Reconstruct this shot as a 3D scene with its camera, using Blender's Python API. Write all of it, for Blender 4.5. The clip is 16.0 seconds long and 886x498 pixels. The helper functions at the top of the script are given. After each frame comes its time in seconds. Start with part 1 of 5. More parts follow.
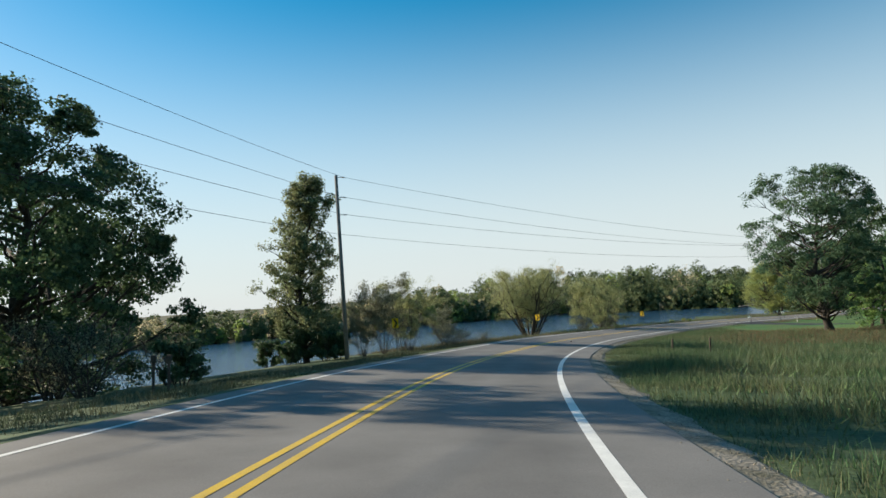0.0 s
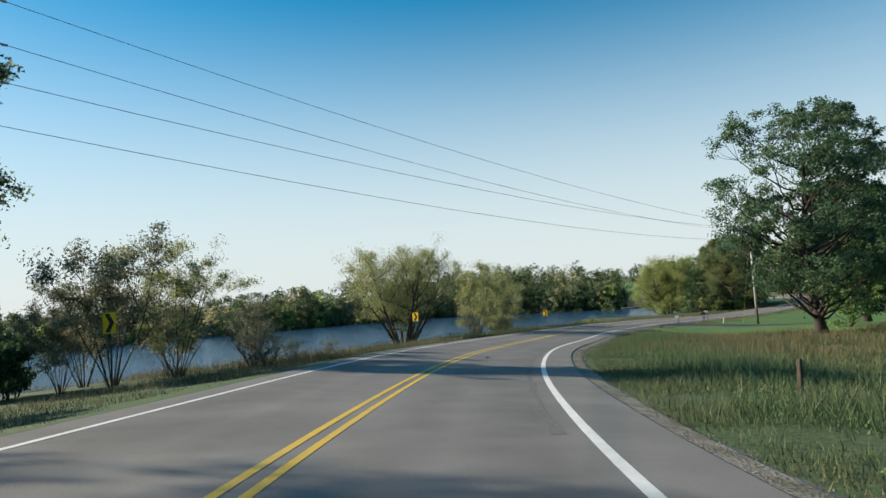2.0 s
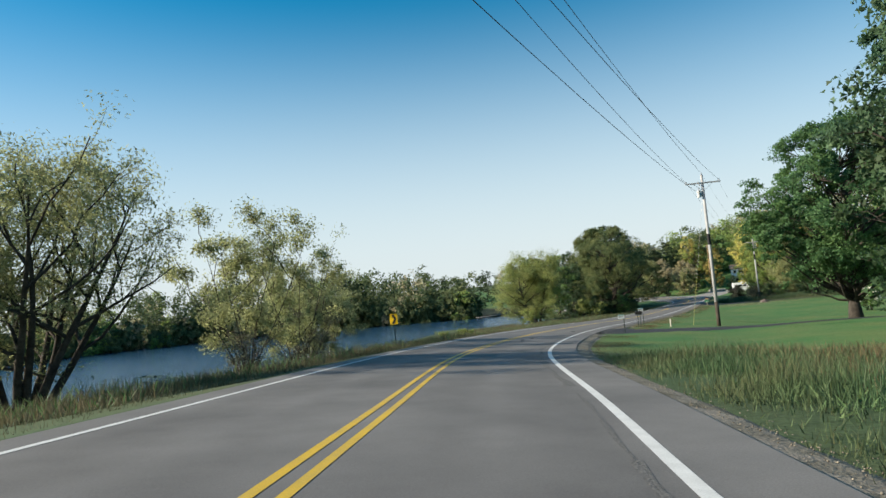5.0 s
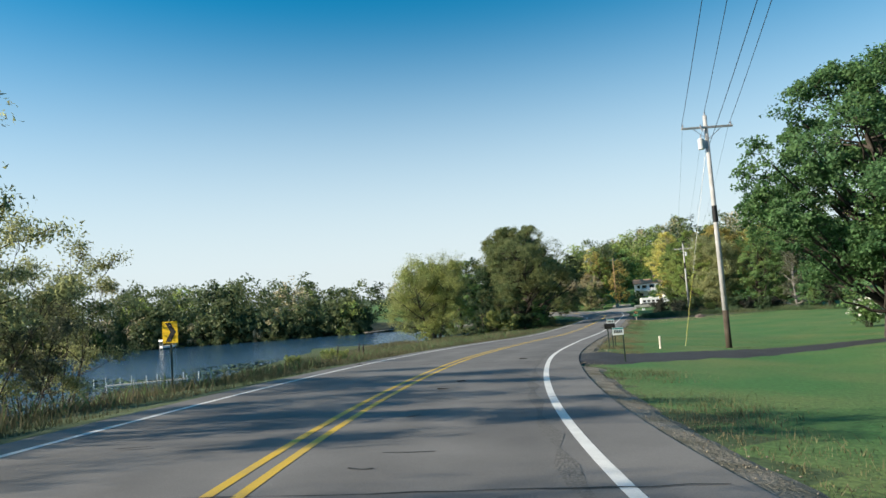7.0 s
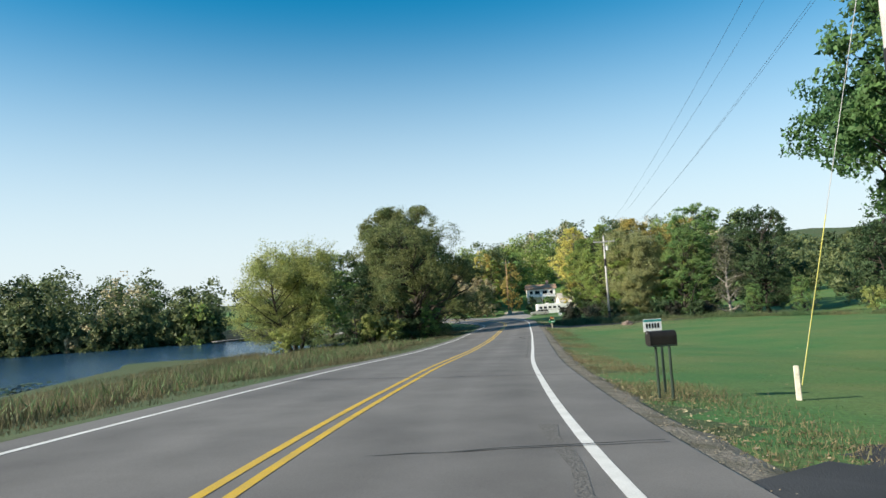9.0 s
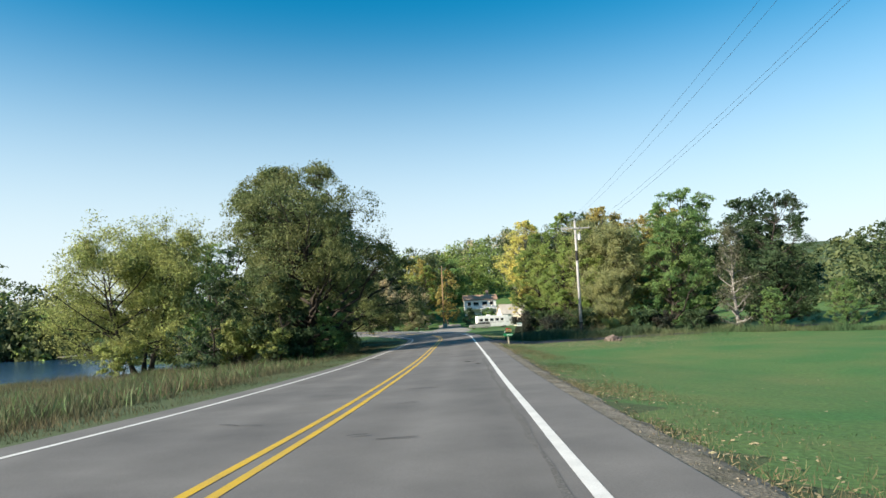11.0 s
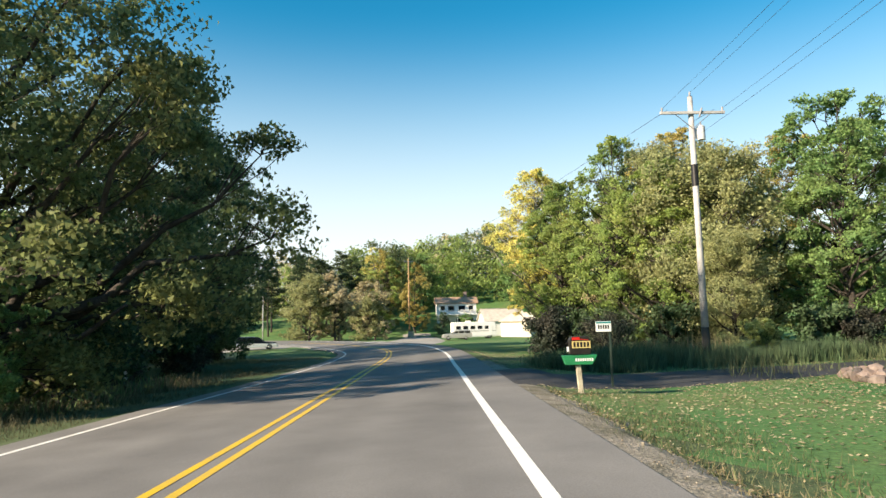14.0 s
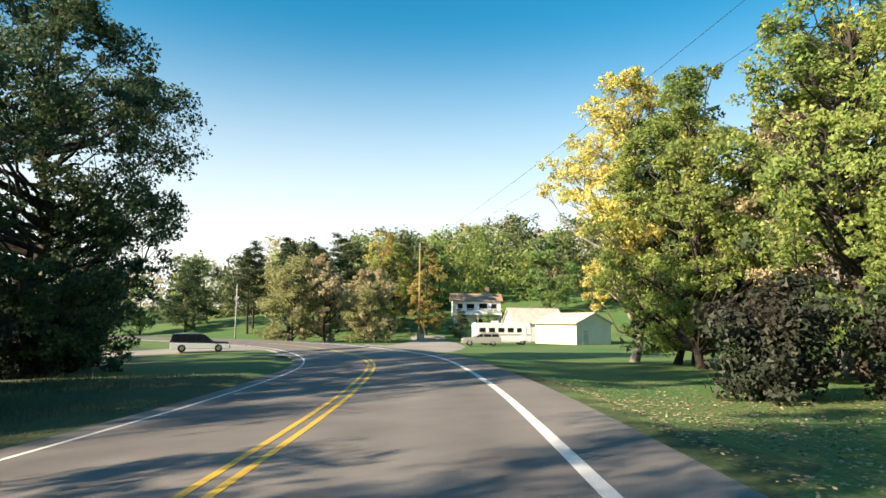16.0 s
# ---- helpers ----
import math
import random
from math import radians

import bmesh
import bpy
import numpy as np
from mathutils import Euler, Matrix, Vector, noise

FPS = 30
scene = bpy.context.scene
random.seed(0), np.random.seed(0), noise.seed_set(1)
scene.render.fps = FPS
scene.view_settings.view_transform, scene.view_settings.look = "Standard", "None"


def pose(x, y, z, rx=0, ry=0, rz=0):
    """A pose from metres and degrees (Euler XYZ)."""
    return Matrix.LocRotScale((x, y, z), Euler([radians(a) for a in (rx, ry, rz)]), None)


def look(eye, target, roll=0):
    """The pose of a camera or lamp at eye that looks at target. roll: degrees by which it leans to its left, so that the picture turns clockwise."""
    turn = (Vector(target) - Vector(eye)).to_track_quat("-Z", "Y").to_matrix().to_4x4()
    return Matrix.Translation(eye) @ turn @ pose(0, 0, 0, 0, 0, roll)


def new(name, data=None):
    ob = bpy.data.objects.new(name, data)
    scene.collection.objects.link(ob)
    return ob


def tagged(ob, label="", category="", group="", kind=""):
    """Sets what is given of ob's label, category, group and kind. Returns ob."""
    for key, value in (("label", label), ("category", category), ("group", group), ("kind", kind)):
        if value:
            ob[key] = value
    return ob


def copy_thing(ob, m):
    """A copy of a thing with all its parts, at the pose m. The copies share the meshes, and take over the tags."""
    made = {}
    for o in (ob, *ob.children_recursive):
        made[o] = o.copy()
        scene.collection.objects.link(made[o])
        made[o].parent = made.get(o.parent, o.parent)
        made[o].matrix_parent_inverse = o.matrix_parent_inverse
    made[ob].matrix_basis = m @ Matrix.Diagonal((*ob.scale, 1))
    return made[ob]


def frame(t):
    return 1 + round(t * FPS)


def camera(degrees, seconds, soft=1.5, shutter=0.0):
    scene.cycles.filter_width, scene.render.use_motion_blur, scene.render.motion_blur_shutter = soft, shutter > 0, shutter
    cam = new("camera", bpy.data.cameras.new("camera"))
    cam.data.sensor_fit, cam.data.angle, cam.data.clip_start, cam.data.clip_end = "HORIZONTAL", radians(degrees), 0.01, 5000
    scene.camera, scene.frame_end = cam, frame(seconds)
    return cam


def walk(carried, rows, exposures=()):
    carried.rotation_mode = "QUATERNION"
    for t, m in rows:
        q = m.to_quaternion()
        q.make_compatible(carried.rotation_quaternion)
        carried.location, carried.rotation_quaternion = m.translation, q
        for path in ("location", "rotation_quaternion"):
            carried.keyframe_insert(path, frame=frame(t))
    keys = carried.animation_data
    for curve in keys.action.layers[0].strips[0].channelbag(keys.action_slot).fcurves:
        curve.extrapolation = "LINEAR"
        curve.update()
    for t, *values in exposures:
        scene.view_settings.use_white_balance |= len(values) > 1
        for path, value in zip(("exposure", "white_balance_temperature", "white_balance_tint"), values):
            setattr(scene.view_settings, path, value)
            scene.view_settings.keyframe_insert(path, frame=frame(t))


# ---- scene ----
cam = camera(69.0, 16.0)
METRES, EYE, TILT, LEAN, TURN = 210.0, 1.4, 1.5, -0.85, 0.0
ROWS = [
    (0.0, 0.0, 0.0, 0.0, 0.2, 2.34, 5.0),
    (0.5, 0.0015, 0.0316, -0.0029, -1.2, 2.38, 4.57),
    (1.0, 0.0051, 0.0682, -0.0063, -4.62, 2.2, 4.36),
    (1.5, 0.0091, 0.0996, -0.0093, -6.98, 2.02, 4.51),
    (2.0, 0.0158, 0.1362, -0.0127, -11.06, 1.83, 4.38),
    (2.5, 0.0226, 0.167, -0.0154, -13.81, 1.8, 4.38),
    (3.0, 0.0323, 0.2017, -0.0188, -17.17, 1.59, 4.44),
    (3.5, 0.0421, 0.2312, -0.0219, -19.1, 1.5, 4.66),
    (4.0, 0.0542, 0.2634, -0.0254, -21.29, 1.74, 5.1),
    (6.5, 0.1189, 0.3926, -0.0379, -31.78, 2.51, 4.39),
    (7.0, 0.136, 0.4187, -0.0404, -34.63, 2.69, 4.07),
    (7.5, 0.1531, 0.4421, -0.0429, -36.86, 2.89, 3.86),
    (8.0, 0.1738, 0.468, -0.0452, -39.47, 3.18, 3.7),
    (8.5, 0.193, 0.4897, -0.0474, -42.46, 2.92, 3.38),
    (11.0, 0.3069, 0.5888, -0.0591, -50.76, 3.82, 1.93),
    (11.5, 0.331, 0.6072, -0.0615, -51.65, 3.98, 1.76),
    (12.0, 0.3555, 0.6252, -0.0634, -52.11, 3.87, 1.44),
    (12.5, 0.3804, 0.6435, -0.0655, -52.7, 3.91, 1.09),
    (13.0, 0.4056, 0.6625, -0.0673, -52.74, 4.16, 1.0),
    (13.5, 0.4318, 0.6831, -0.069, -52.83, 4.61, 0.84),
    (14.0, 0.4547, 0.7011, -0.0702, -53.16, 4.71, 0.61),
    (14.5, 0.4789, 0.7206, -0.0718, -52.94, 4.64, 0.28),
    (15.0, 0.5036, 0.74, -0.0733, -52.98, 4.85, 0.08),
    (15.5, 0.5275, 0.7593, -0.0747, -52.33, 5.08, -0.4),
    (16.0, 0.5505, 0.7782, -0.0761, -52.01, 4.96, -1.04),
]
walk(cam, [(t, pose(0, 0, EYE, TILT, LEAN, TURN) @ pose(METRES * x, METRES * y, METRES * z, 90 + pitch, roll, yaw)) for t, x, y, z, yaw, pitch, roll in ROWS],
     [(0.0, 0.77, 6950, 10), (4.0, 0.8, 6850, 10), (8.0, 0.9, 6750, 10), (12.0, 1.13, 6900, 11), (14.0, 1.33, 7600, 14), (16.0, 1.43, 8000, 17)])

# ---------------------------------------------------------------- light
SUN_YAW, SUN_UP = 65.0, 25.0          # degrees left of +y, degrees above the horizon
world = bpy.data.worlds.new("sky")
scene.world = world
world.use_nodes = True
wn = world.node_tree.nodes
sky = wn.new("ShaderNodeTexSky")
sky.sky_type = "NISHITA"
sky.sun_disc = False
sky.sun_elevation = radians(SUN_UP)
sky.sun_rotation = radians(-SUN_YAW)
sky.altitude, sky.air_density, sky.dust_density, sky.ozone_density = 200.0, 1.0, 0.35, 3.0
tone = wn.new("ShaderNodeHueSaturation")
tone.inputs["Saturation"].default_value, tone.inputs["Hue"].default_value, tone.inputs["Value"].default_value = 1.45, 0.482, 0.85
world.node_tree.links.new(sky.outputs[0], tone.inputs["Color"])
# morning haze: the whole sky pales towards the horizon
wc, ws, wr, wm = wn.new("ShaderNodeTexCoord"), wn.new("ShaderNodeSeparateXYZ"), wn.new("ShaderNodeMapRange"), wn.new("ShaderNodeMix")
wr.interpolation_type = "SMOOTHSTEP"
wr.inputs["From Min"].default_value, wr.inputs["From Max"].default_value = 0.02, 0.46
wr.inputs["To Min"].default_value, wr.inputs["To Max"].default_value = 0.92, 0.0
wm.data_type = "RGBA"
wm.inputs["B"].default_value = (3.9, 4.5, 4.9, 1)
world.node_tree.links.new(wc.outputs["Generated"], ws.inputs[0])
world.node_tree.links.new(ws.outputs["Z"], wr.inputs["Value"])
world.node_tree.links.new(wr.outputs["Result"], wm.inputs["Factor"])
world.node_tree.links.new(tone.outputs[0], wm.inputs["A"])
world.node_tree.links.new(wm.outputs["Result"], wn["Background"].inputs[0])
wn["Background"].inputs[1].default_value = 0.105
sun = new("sun", bpy.data.lights.new("sun", "SUN"))
sun.data.energy, sun.data.angle, sun.data.color = 5.0, radians(0.6), (1.0, 0.9, 0.74)
sun_dir = Vector((-math.sin(radians(SUN_YAW)) * math.cos(radians(SUN_UP)), math.cos(radians(SUN_YAW)) * math.cos(radians(SUN_UP)), math.sin(radians(SUN_UP))))
sun.matrix_world = look(sun_dir * 100, (0, 0, 0))


# ---------------------------------------------------------------- materials
def material(name, base, rough=0.8, metal=0.0, spread=0.25, scale=4.0, fine=40.0, bump=0.0, island=0.0, obj=0.0, hue=None, spec=0.3, trans=0.0, coords="Object"):
    """A principled surface whose colour wanders at two scales; island / obj: variation per piece; hue: a second colour to wander to."""
    m = bpy.data.materials.new(name)
    m.use_nodes = True
    nt = m.node_tree
    n, l = nt.nodes, nt.links
    b = n["Principled BSDF"]
    b.inputs["Roughness"].default_value, b.inputs["Metallic"].default_value = rough, metal
    b.inputs["Specular IOR Level"].default_value = spec
    tc = n.new("ShaderNodeTexCoord")
    big, small = n.new("ShaderNodeTexNoise"), n.new("ShaderNodeTexNoise")
    big.inputs["Scale"].default_value, small.inputs["Scale"].default_value = scale, fine
    big.inputs["Detail"].default_value, small.inputs["Detail"].default_value = 4, 3
    for t in (big, small):
        l.new(tc.outputs[coords], t.inputs["Vector"])
    mix = n.new("ShaderNodeMix")
    mix.data_type = "RGBA"
    second = hue if hue else tuple(c * (1 - spread * 1.6) for c in base)
    mix.inputs["A"].default_value = (*base, 1)
    mix.inputs["B"].default_value = (*second, 1)
    ramp = n.new("ShaderNodeMapRange")
    ramp.inputs["From Min"].default_value, ramp.inputs["From Max"].default_value = 0.35, 0.68
    l.new(big.outputs["Fac"], ramp.inputs["Value"])
    l.new(ramp.outputs["Result"], mix.inputs["Factor"])
    val = n.new("ShaderNodeMapRange")
    val.inputs["From Min"].default_value, val.inputs["From Max"].default_value = 0.25, 0.75
    val.inputs["To Min"].default_value, val.inputs["To Max"].default_value = 1 - spread, 1 + spread
    l.new(small.outputs["Fac"], val.inputs["Value"])
    hsv = n.new("ShaderNodeHueSaturation")
    l.new(mix.outputs["Result"], hsv.inputs["Color"])
    last = val.outputs["Result"]
    for amount, node, socket in ((island, "ShaderNodeNewGeometry", "Random Per Island"), (obj, "ShaderNodeObjectInfo", "Random")):
        if amount:
            g = n.new(node)
            r = n.new("ShaderNodeMapRange")
            r.inputs["To Min"].default_value, r.inputs["To Max"].default_value = 1 - amount, 1 + amount
            l.new(g.outputs[socket], r.inputs["Value"])
            mul = n.new("ShaderNodeMath")
            mul.operation = "MULTIPLY"
            l.new(last, mul.inputs[0]), l.new(r.outputs["Result"], mul.inputs[1])
            last = mul.outputs[0]
    l.new(last, hsv.inputs["Value"])
    l.new(hsv.outputs["Color"], b.inputs["Base Color"])
    if bump:
        bp = n.new("ShaderNodeBump")
        bp.inputs["Strength"].default_value, bp.inputs["Distance"].default_value = min(1.0, bump), 0.03
        l.new(small.outputs["Fac"], bp.inputs["Height"])
        l.new(bp.outputs["Normal"], b.inputs["Normal"])
    if trans:
        tr = n.new("ShaderNodeBsdfTranslucent")
        l.new(hsv.outputs["Color"], tr.inputs["Color"])
        ms = n.new("ShaderNodeMixShader")
        ms.inputs[0].default_value = trans
        l.new(b.outputs[0], ms.inputs[1]), l.new(tr.outputs[0], ms.inputs[2])
        l.new(ms.outputs[0], n["Material Output"].inputs["Surface"])
    return m


M_ASPHALT = material("asphalt", (0.17, 0.165, 0.16), 0.85, spread=0.16, scale=0.35, fine=55, bump=0.12, hue=(0.125, 0.122, 0.12))
def wear_tracks(m):
    """Darkens and mottles the asphalt along the wheel tracks, by the attribute that the road's mesh carries."""
    n, l = m.node_tree.nodes, m.node_tree.links
    att, tc, noise, add, rng2, mul = (n.new(k) for k in ("ShaderNodeAttribute", "ShaderNodeTexCoord", "ShaderNodeTexNoise", "ShaderNodeMath", "ShaderNodeMapRange", "ShaderNodeMix"))
    att.attribute_name = "wear"
    noise.inputs["Scale"].default_value, noise.inputs["Detail"].default_value = 1.1, 6
    l.new(tc.outputs["Object"], noise.inputs["Vector"])
    add.operation = "MULTIPLY_ADD"
    add.inputs[1].default_value = 0.6
    l.new(att.outputs["Fac"], add.inputs[0]), l.new(noise.outputs["Fac"], add.inputs[2])
    rng2.inputs["From Min"].default_value, rng2.inputs["From Max"].default_value = 0.42, 1.15
    rng2.inputs["To Min"].default_value, rng2.inputs["To Max"].default_value = 1.08, 0.76
    l.new(add.outputs[0], rng2.inputs["Value"])
    mul.data_type, mul.blend_type = "RGBA", "MULTIPLY"
    mul.inputs["Factor"].default_value = 1.0
    base = n["Principled BSDF"].inputs["Base Color"]
    l.new(base.links[0].from_socket, mul.inputs["A"])
    l.new(rng2.outputs["Result"], mul.inputs["B"])
    l.new(mul.outputs["Result"], base)


wear_tracks(M_ASPHALT)
M_TAR = material("tar", (0.035, 0.035, 0.034), 0.7, spread=0.4, scale=5)
M_DRIVE = material("driveway_asphalt", (0.045, 0.047, 0.052), 0.8, spread=0.2, scale=0.8, fine=40, bump=0.3)
M_APRON = material("old_concrete", (0.3, 0.285, 0.26), 0.9, spread=0.15, scale=0.3, fine=20, bump=0.2)
M_WHITE_LINE = material("white_line_paint", (0.72, 0.72, 0.7), 0.6, spread=0.12, scale=3, fine=60, bump=0.1, hue=(0.6, 0.6, 0.58))
M_YELLOW_LINE = material("yellow_line_paint", (0.62, 0.4, 0.03), 0.6, spread=0.15, scale=2, fine=60, bump=0.1, hue=(0.5, 0.34, 0.06))
M_GRAVEL = material("gravel", (0.26, 0.23, 0.19), 0.95, spread=0.55, scale=1.6, fine=20, bump=1.0, hue=(0.12, 0.11, 0.075))
M_STONES = material("loose_stones", (0.25, 0.22, 0.17), 0.9, spread=0.2, island=0.4)
M_GRASS_GROUND = material("meadow_ground", (0.045, 0.085, 0.032), 0.95, spread=0.4, scale=0.12, fine=9, bump=0.9, hue=(0.068, 0.085, 0.038))
M_FOREST = material("forest_floor", (0.05, 0.06, 0.028), 0.95, spread=0.4, scale=0.3, fine=6, bump=0.9, hue=(0.075, 0.062, 0.035))
M_LAWN = material("lawn", (0.046, 0.14, 0.038), 0.95, spread=0.35, scale=0.22, fine=10, bump=0.8, hue=(0.105, 0.155, 0.05))
M_BLADES = material("tall_grass_blades", (0.06, 0.125, 0.055), 0.8, spread=0.25, scale=0.2, fine=3, island=0.45, hue=(0.14, 0.14, 0.07), trans=0.3)
M_LAWN_BLADES = material("verge_grass_blades", (0.07, 0.105, 0.045), 0.8, spread=0.25, scale=0.15, fine=3, island=0.4, hue=(0.16, 0.14, 0.08), trans=0.3)
M_VERGE = material("dull_verge_blades", (0.055, 0.08, 0.04), 0.8, spread=0.25, scale=0.25, fine=3, island=0.45, hue=(0.14, 0.12, 0.07), trans=0.3)
M_BANK = material("bank_grass_blades", (0.08, 0.095, 0.05), 0.8, spread=0.25, scale=0.18, fine=3, island=0.45, hue=(0.19, 0.155, 0.095), trans=0.3)
M_STRAW = material("dead_grass_blades", (0.24, 0.19, 0.115), 0.85, spread=0.25, scale=0.5, fine=3, island=0.4, hue=(0.15, 0.14, 0.075), trans=0.2)
M_TALL = material("shaded_tall_blades", (0.05, 0.1, 0.055), 0.8, spread=0.25, scale=0.25, fine=3, island=0.5, hue=(0.085, 0.12, 0.06), trans=0.3)
M_HERB = material("meadow_herb_leaves", (0.075, 0.16, 0.06), 0.6, spread=0.25, scale=0.3, fine=3, island=0.5, hue=(0.14, 0.19, 0.08), trans=0.35)
M_PALE = material("pale_grass_blades", (0.13, 0.17, 0.1), 0.7, spread=0.2, scale=0.3, fine=3, island=0.4, hue=(0.11, 0.15, 0.085), trans=0.3)
M_MOWN = material("mown_grass_blades", (0.04, 0.13, 0.04), 0.8, spread=0.25, scale=0.2, fine=3, island=0.45, hue=(0.1, 0.15, 0.055), trans=0.3)
M_DRY = material("dry_seed_heads", (0.2, 0.15, 0.085), 0.9, spread=0.3, island=0.4, trans=0.2)
M_LITTER = material("fallen_leaves", (0.3, 0.27, 0.17), 0.8, spread=0.3, scale=1, island=0.5, hue=(0.2, 0.15, 0.08))
M_BARK = material("bark", (0.065, 0.056, 0.048), 0.95, spread=0.35, scale=3, fine=14, bump=1.0)
M_BARK_PALE = material("pale_bark", (0.27, 0.26, 0.245), 0.95, spread=0.3, scale=3, fine=16, bump=0.8)


def leaf(name, a, b, trans=0.45, island=0.45):
    return material(name, a, 0.6, spread=0.2, scale=0.35, fine=2.0, island=island, obj=0.12, hue=b, trans=trans, spec=0.25)


# oak leaves with the shade of the backlit oaks darkened into the colour
M_OAK = leaf("shaded_oak_leaves", (0.05, 0.098, 0.048), (0.075, 0.112, 0.05), 0.4)
M_OAK_BLUE = leaf("blue_green_oak_leaves", (0.065, 0.135, 0.08), (0.1, 0.155, 0.075))
M_MAPLE = leaf("dark_maple_leaves", (0.065, 0.15, 0.065), (0.1, 0.19, 0.065))
M_AMBER = leaf("amber_leaves", (0.43, 0.33, 0.11), (0.35, 0.33, 0.11), 0.5)
M_GREEN = leaf("green_leaves", (0.15, 0.29, 0.11), (0.24, 0.33, 0.11), 0.5)
M_POPLAR = leaf("poplar_leaves", (0.19, 0.245, 0.13), (0.25, 0.265, 0.13), 0.5)
M_WILLOW = leaf("willow_leaves", (0.26, 0.29, 0.14), (0.33, 0.34, 0.16), 0.5)
M_WILLOW_Y = leaf("yellow_willow_leaves", (0.3, 0.36, 0.13), (0.38, 0.4, 0.15), 0.58)
# lighter copy of the oak leaves, with the sunlit look in its colour
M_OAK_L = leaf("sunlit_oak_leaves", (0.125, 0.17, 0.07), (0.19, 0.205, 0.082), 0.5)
M_LIME = leaf("yellow_green_leaves", (0.21, 0.32, 0.1), (0.33, 0.385, 0.12), 0.54)
M_GOLD = leaf("golden_leaves", (0.64, 0.55, 0.19), (0.48, 0.5, 0.16), 0.5)
M_RUST = leaf("rust_brown_leaves", (0.46, 0.39, 0.26), (0.4, 0.38, 0.23), 0.5)
M_TWIGGY = leaf("withered_grey_brown_leaves", (0.17, 0.18, 0.12), (0.14, 0.15, 0.095))
M_BRAMBLE = leaf("dark_bramble_leaves", (0.028, 0.045, 0.03), (0.05, 0.038, 0.034), 0.2)
M_FAR = leaf("far_wood_leaves", (0.095, 0.14, 0.065), (0.15, 0.175, 0.075), 0.35, 0.15)
M_PINE = leaf("pine_needles", (0.03, 0.055, 0.022), (0.045, 0.07, 0.03), 0.15)
M_POLE = material("weathered_pole_wood", (0.43, 0.43, 0.43), 0.9, spread=0.2, scale=1.5, fine=25, bump=0.6)
M_POLE_BROWN = material("brown_pole_wood", (0.38, 0.25, 0.14), 0.9, spread=0.2, scale=1.5, fine=25, bump=0.6)
M_POLE_GREY = material("old_grey_pole_wood", (0.22, 0.205, 0.19), 0.9, spread=0.2, scale=1.5, fine=25, bump=0.6)
M_POLE_DARK = material("creosoted_pole_wood", (0.08, 0.065, 0.05), 0.9, spread=0.3, scale=1.5, fine=25, bump=0.6)
M_TARBAND = material("black_plastic_band", (0.012, 0.012, 0.013), 0.5, spread=0.2)
M_WIRE = material("cable", (0.03, 0.03, 0.035), 0.6, spread=0.1)
M_STEEL = material("galvanised_steel", (0.42, 0.43, 0.44), 0.45, 0.9, spread=0.15, fine=60, bump=0.1)
M_GREENPOST = material("green_steel_post", (0.03, 0.05, 0.04), 0.6, 0.2, spread=0.2)
M_CERAMIC = material("grey_ceramic", (0.3, 0.3, 0.32), 0.3, spread=0.15)
M_TANK = material("painted_grey_tank", (0.55, 0.57, 0.58), 0.5, spread=0.12, scale=6)
M_SIGN_YELLOW = material("yellow_sign_sheet", (0.8, 0.5, 0.01), 0.45, spread=0.06, scale=5)
M_SIGN_BLACK = material("black_sign_sheet", (0.012, 0.012, 0.012), 0.5, spread=0.1)
M_SIGN_WHITE = material("white_sign_sheet", (0.72, 0.75, 0.75), 0.45, spread=0.07, scale=6)
M_SIGN_TEAL = material("teal_sign_band", (0.03, 0.25, 0.25), 0.5, spread=0.1)
M_BOX_BLACK = material("black_box_paint", (0.02, 0.018, 0.016), 0.45, spread=0.2, scale=6)
M_BOX_GREEN = material("green_plastic", (0.01, 0.19, 0.075), 0.5, spread=0.12, scale=5)
M_RED = material("red_flag_paint", (0.55, 0.02, 0.015), 0.5, spread=0.1)
M_PLATE_YELLOW = material("pale_yellow_plate", (0.6, 0.48, 0.2), 0.5, spread=0.1)
M_POST_WOOD = material("pale_post_wood", (0.42, 0.38, 0.29), 0.85, spread=0.2, scale=4, fine=30, bump=0.4)
M_POST_PALE = material("sun_bleached_post_wood", (0.55, 0.53, 0.45), 0.85, spread=0.2, scale=5, fine=30, bump=0.4)
M_YELLOW_GUARD = material("yellow_guy_guard", (0.5, 0.48, 0.12), 0.5, spread=0.1)
M_SIDING = material("cream_siding", (0.62, 0.57, 0.46), 0.75, spread=0.06, scale=1.2, fine=14)
M_WHITE_PAINT = material("white_paint", (0.8, 0.79, 0.76), 0.6, spread=0.05, scale=1.5, fine=12)
M_SHINGLE = material("pale_shingles", (0.5, 0.46, 0.4), 0.9, spread=0.15, scale=1.5, fine=12, bump=0.4)
M_SHINGLE_BROWN = material("brown_shingles", (0.4, 0.26, 0.18), 0.9, spread=0.2, scale=1.5, fine=12, bump=0.4)
M_RV = material("white_rv_panels", (0.8, 0.8, 0.79), 0.35, spread=0.05, scale=1.0)
M_DARKGLASS = material("dark_window_glass", (0.015, 0.018, 0.022), 0.08, spread=0.1, spec=0.6)
M_RUBBER = material("tyre_rubber", (0.015, 0.015, 0.015), 0.85, spread=0.2)
M_CAR_DARK = material("dark_blue_car_paint", (0.015, 0.02, 0.03), 0.25, 0.2, spread=0.08, spec=0.6)
M_CAR_SILVER = material("silver_car_paint", (0.82, 0.83, 0.84), 0.3, 0.0, spread=0.06, spec=0.6)
M_CAR_TAN = material("pale_car_paint", (0.4, 0.4, 0.38), 0.3, 0.4, spread=0.06, spec=0.6)
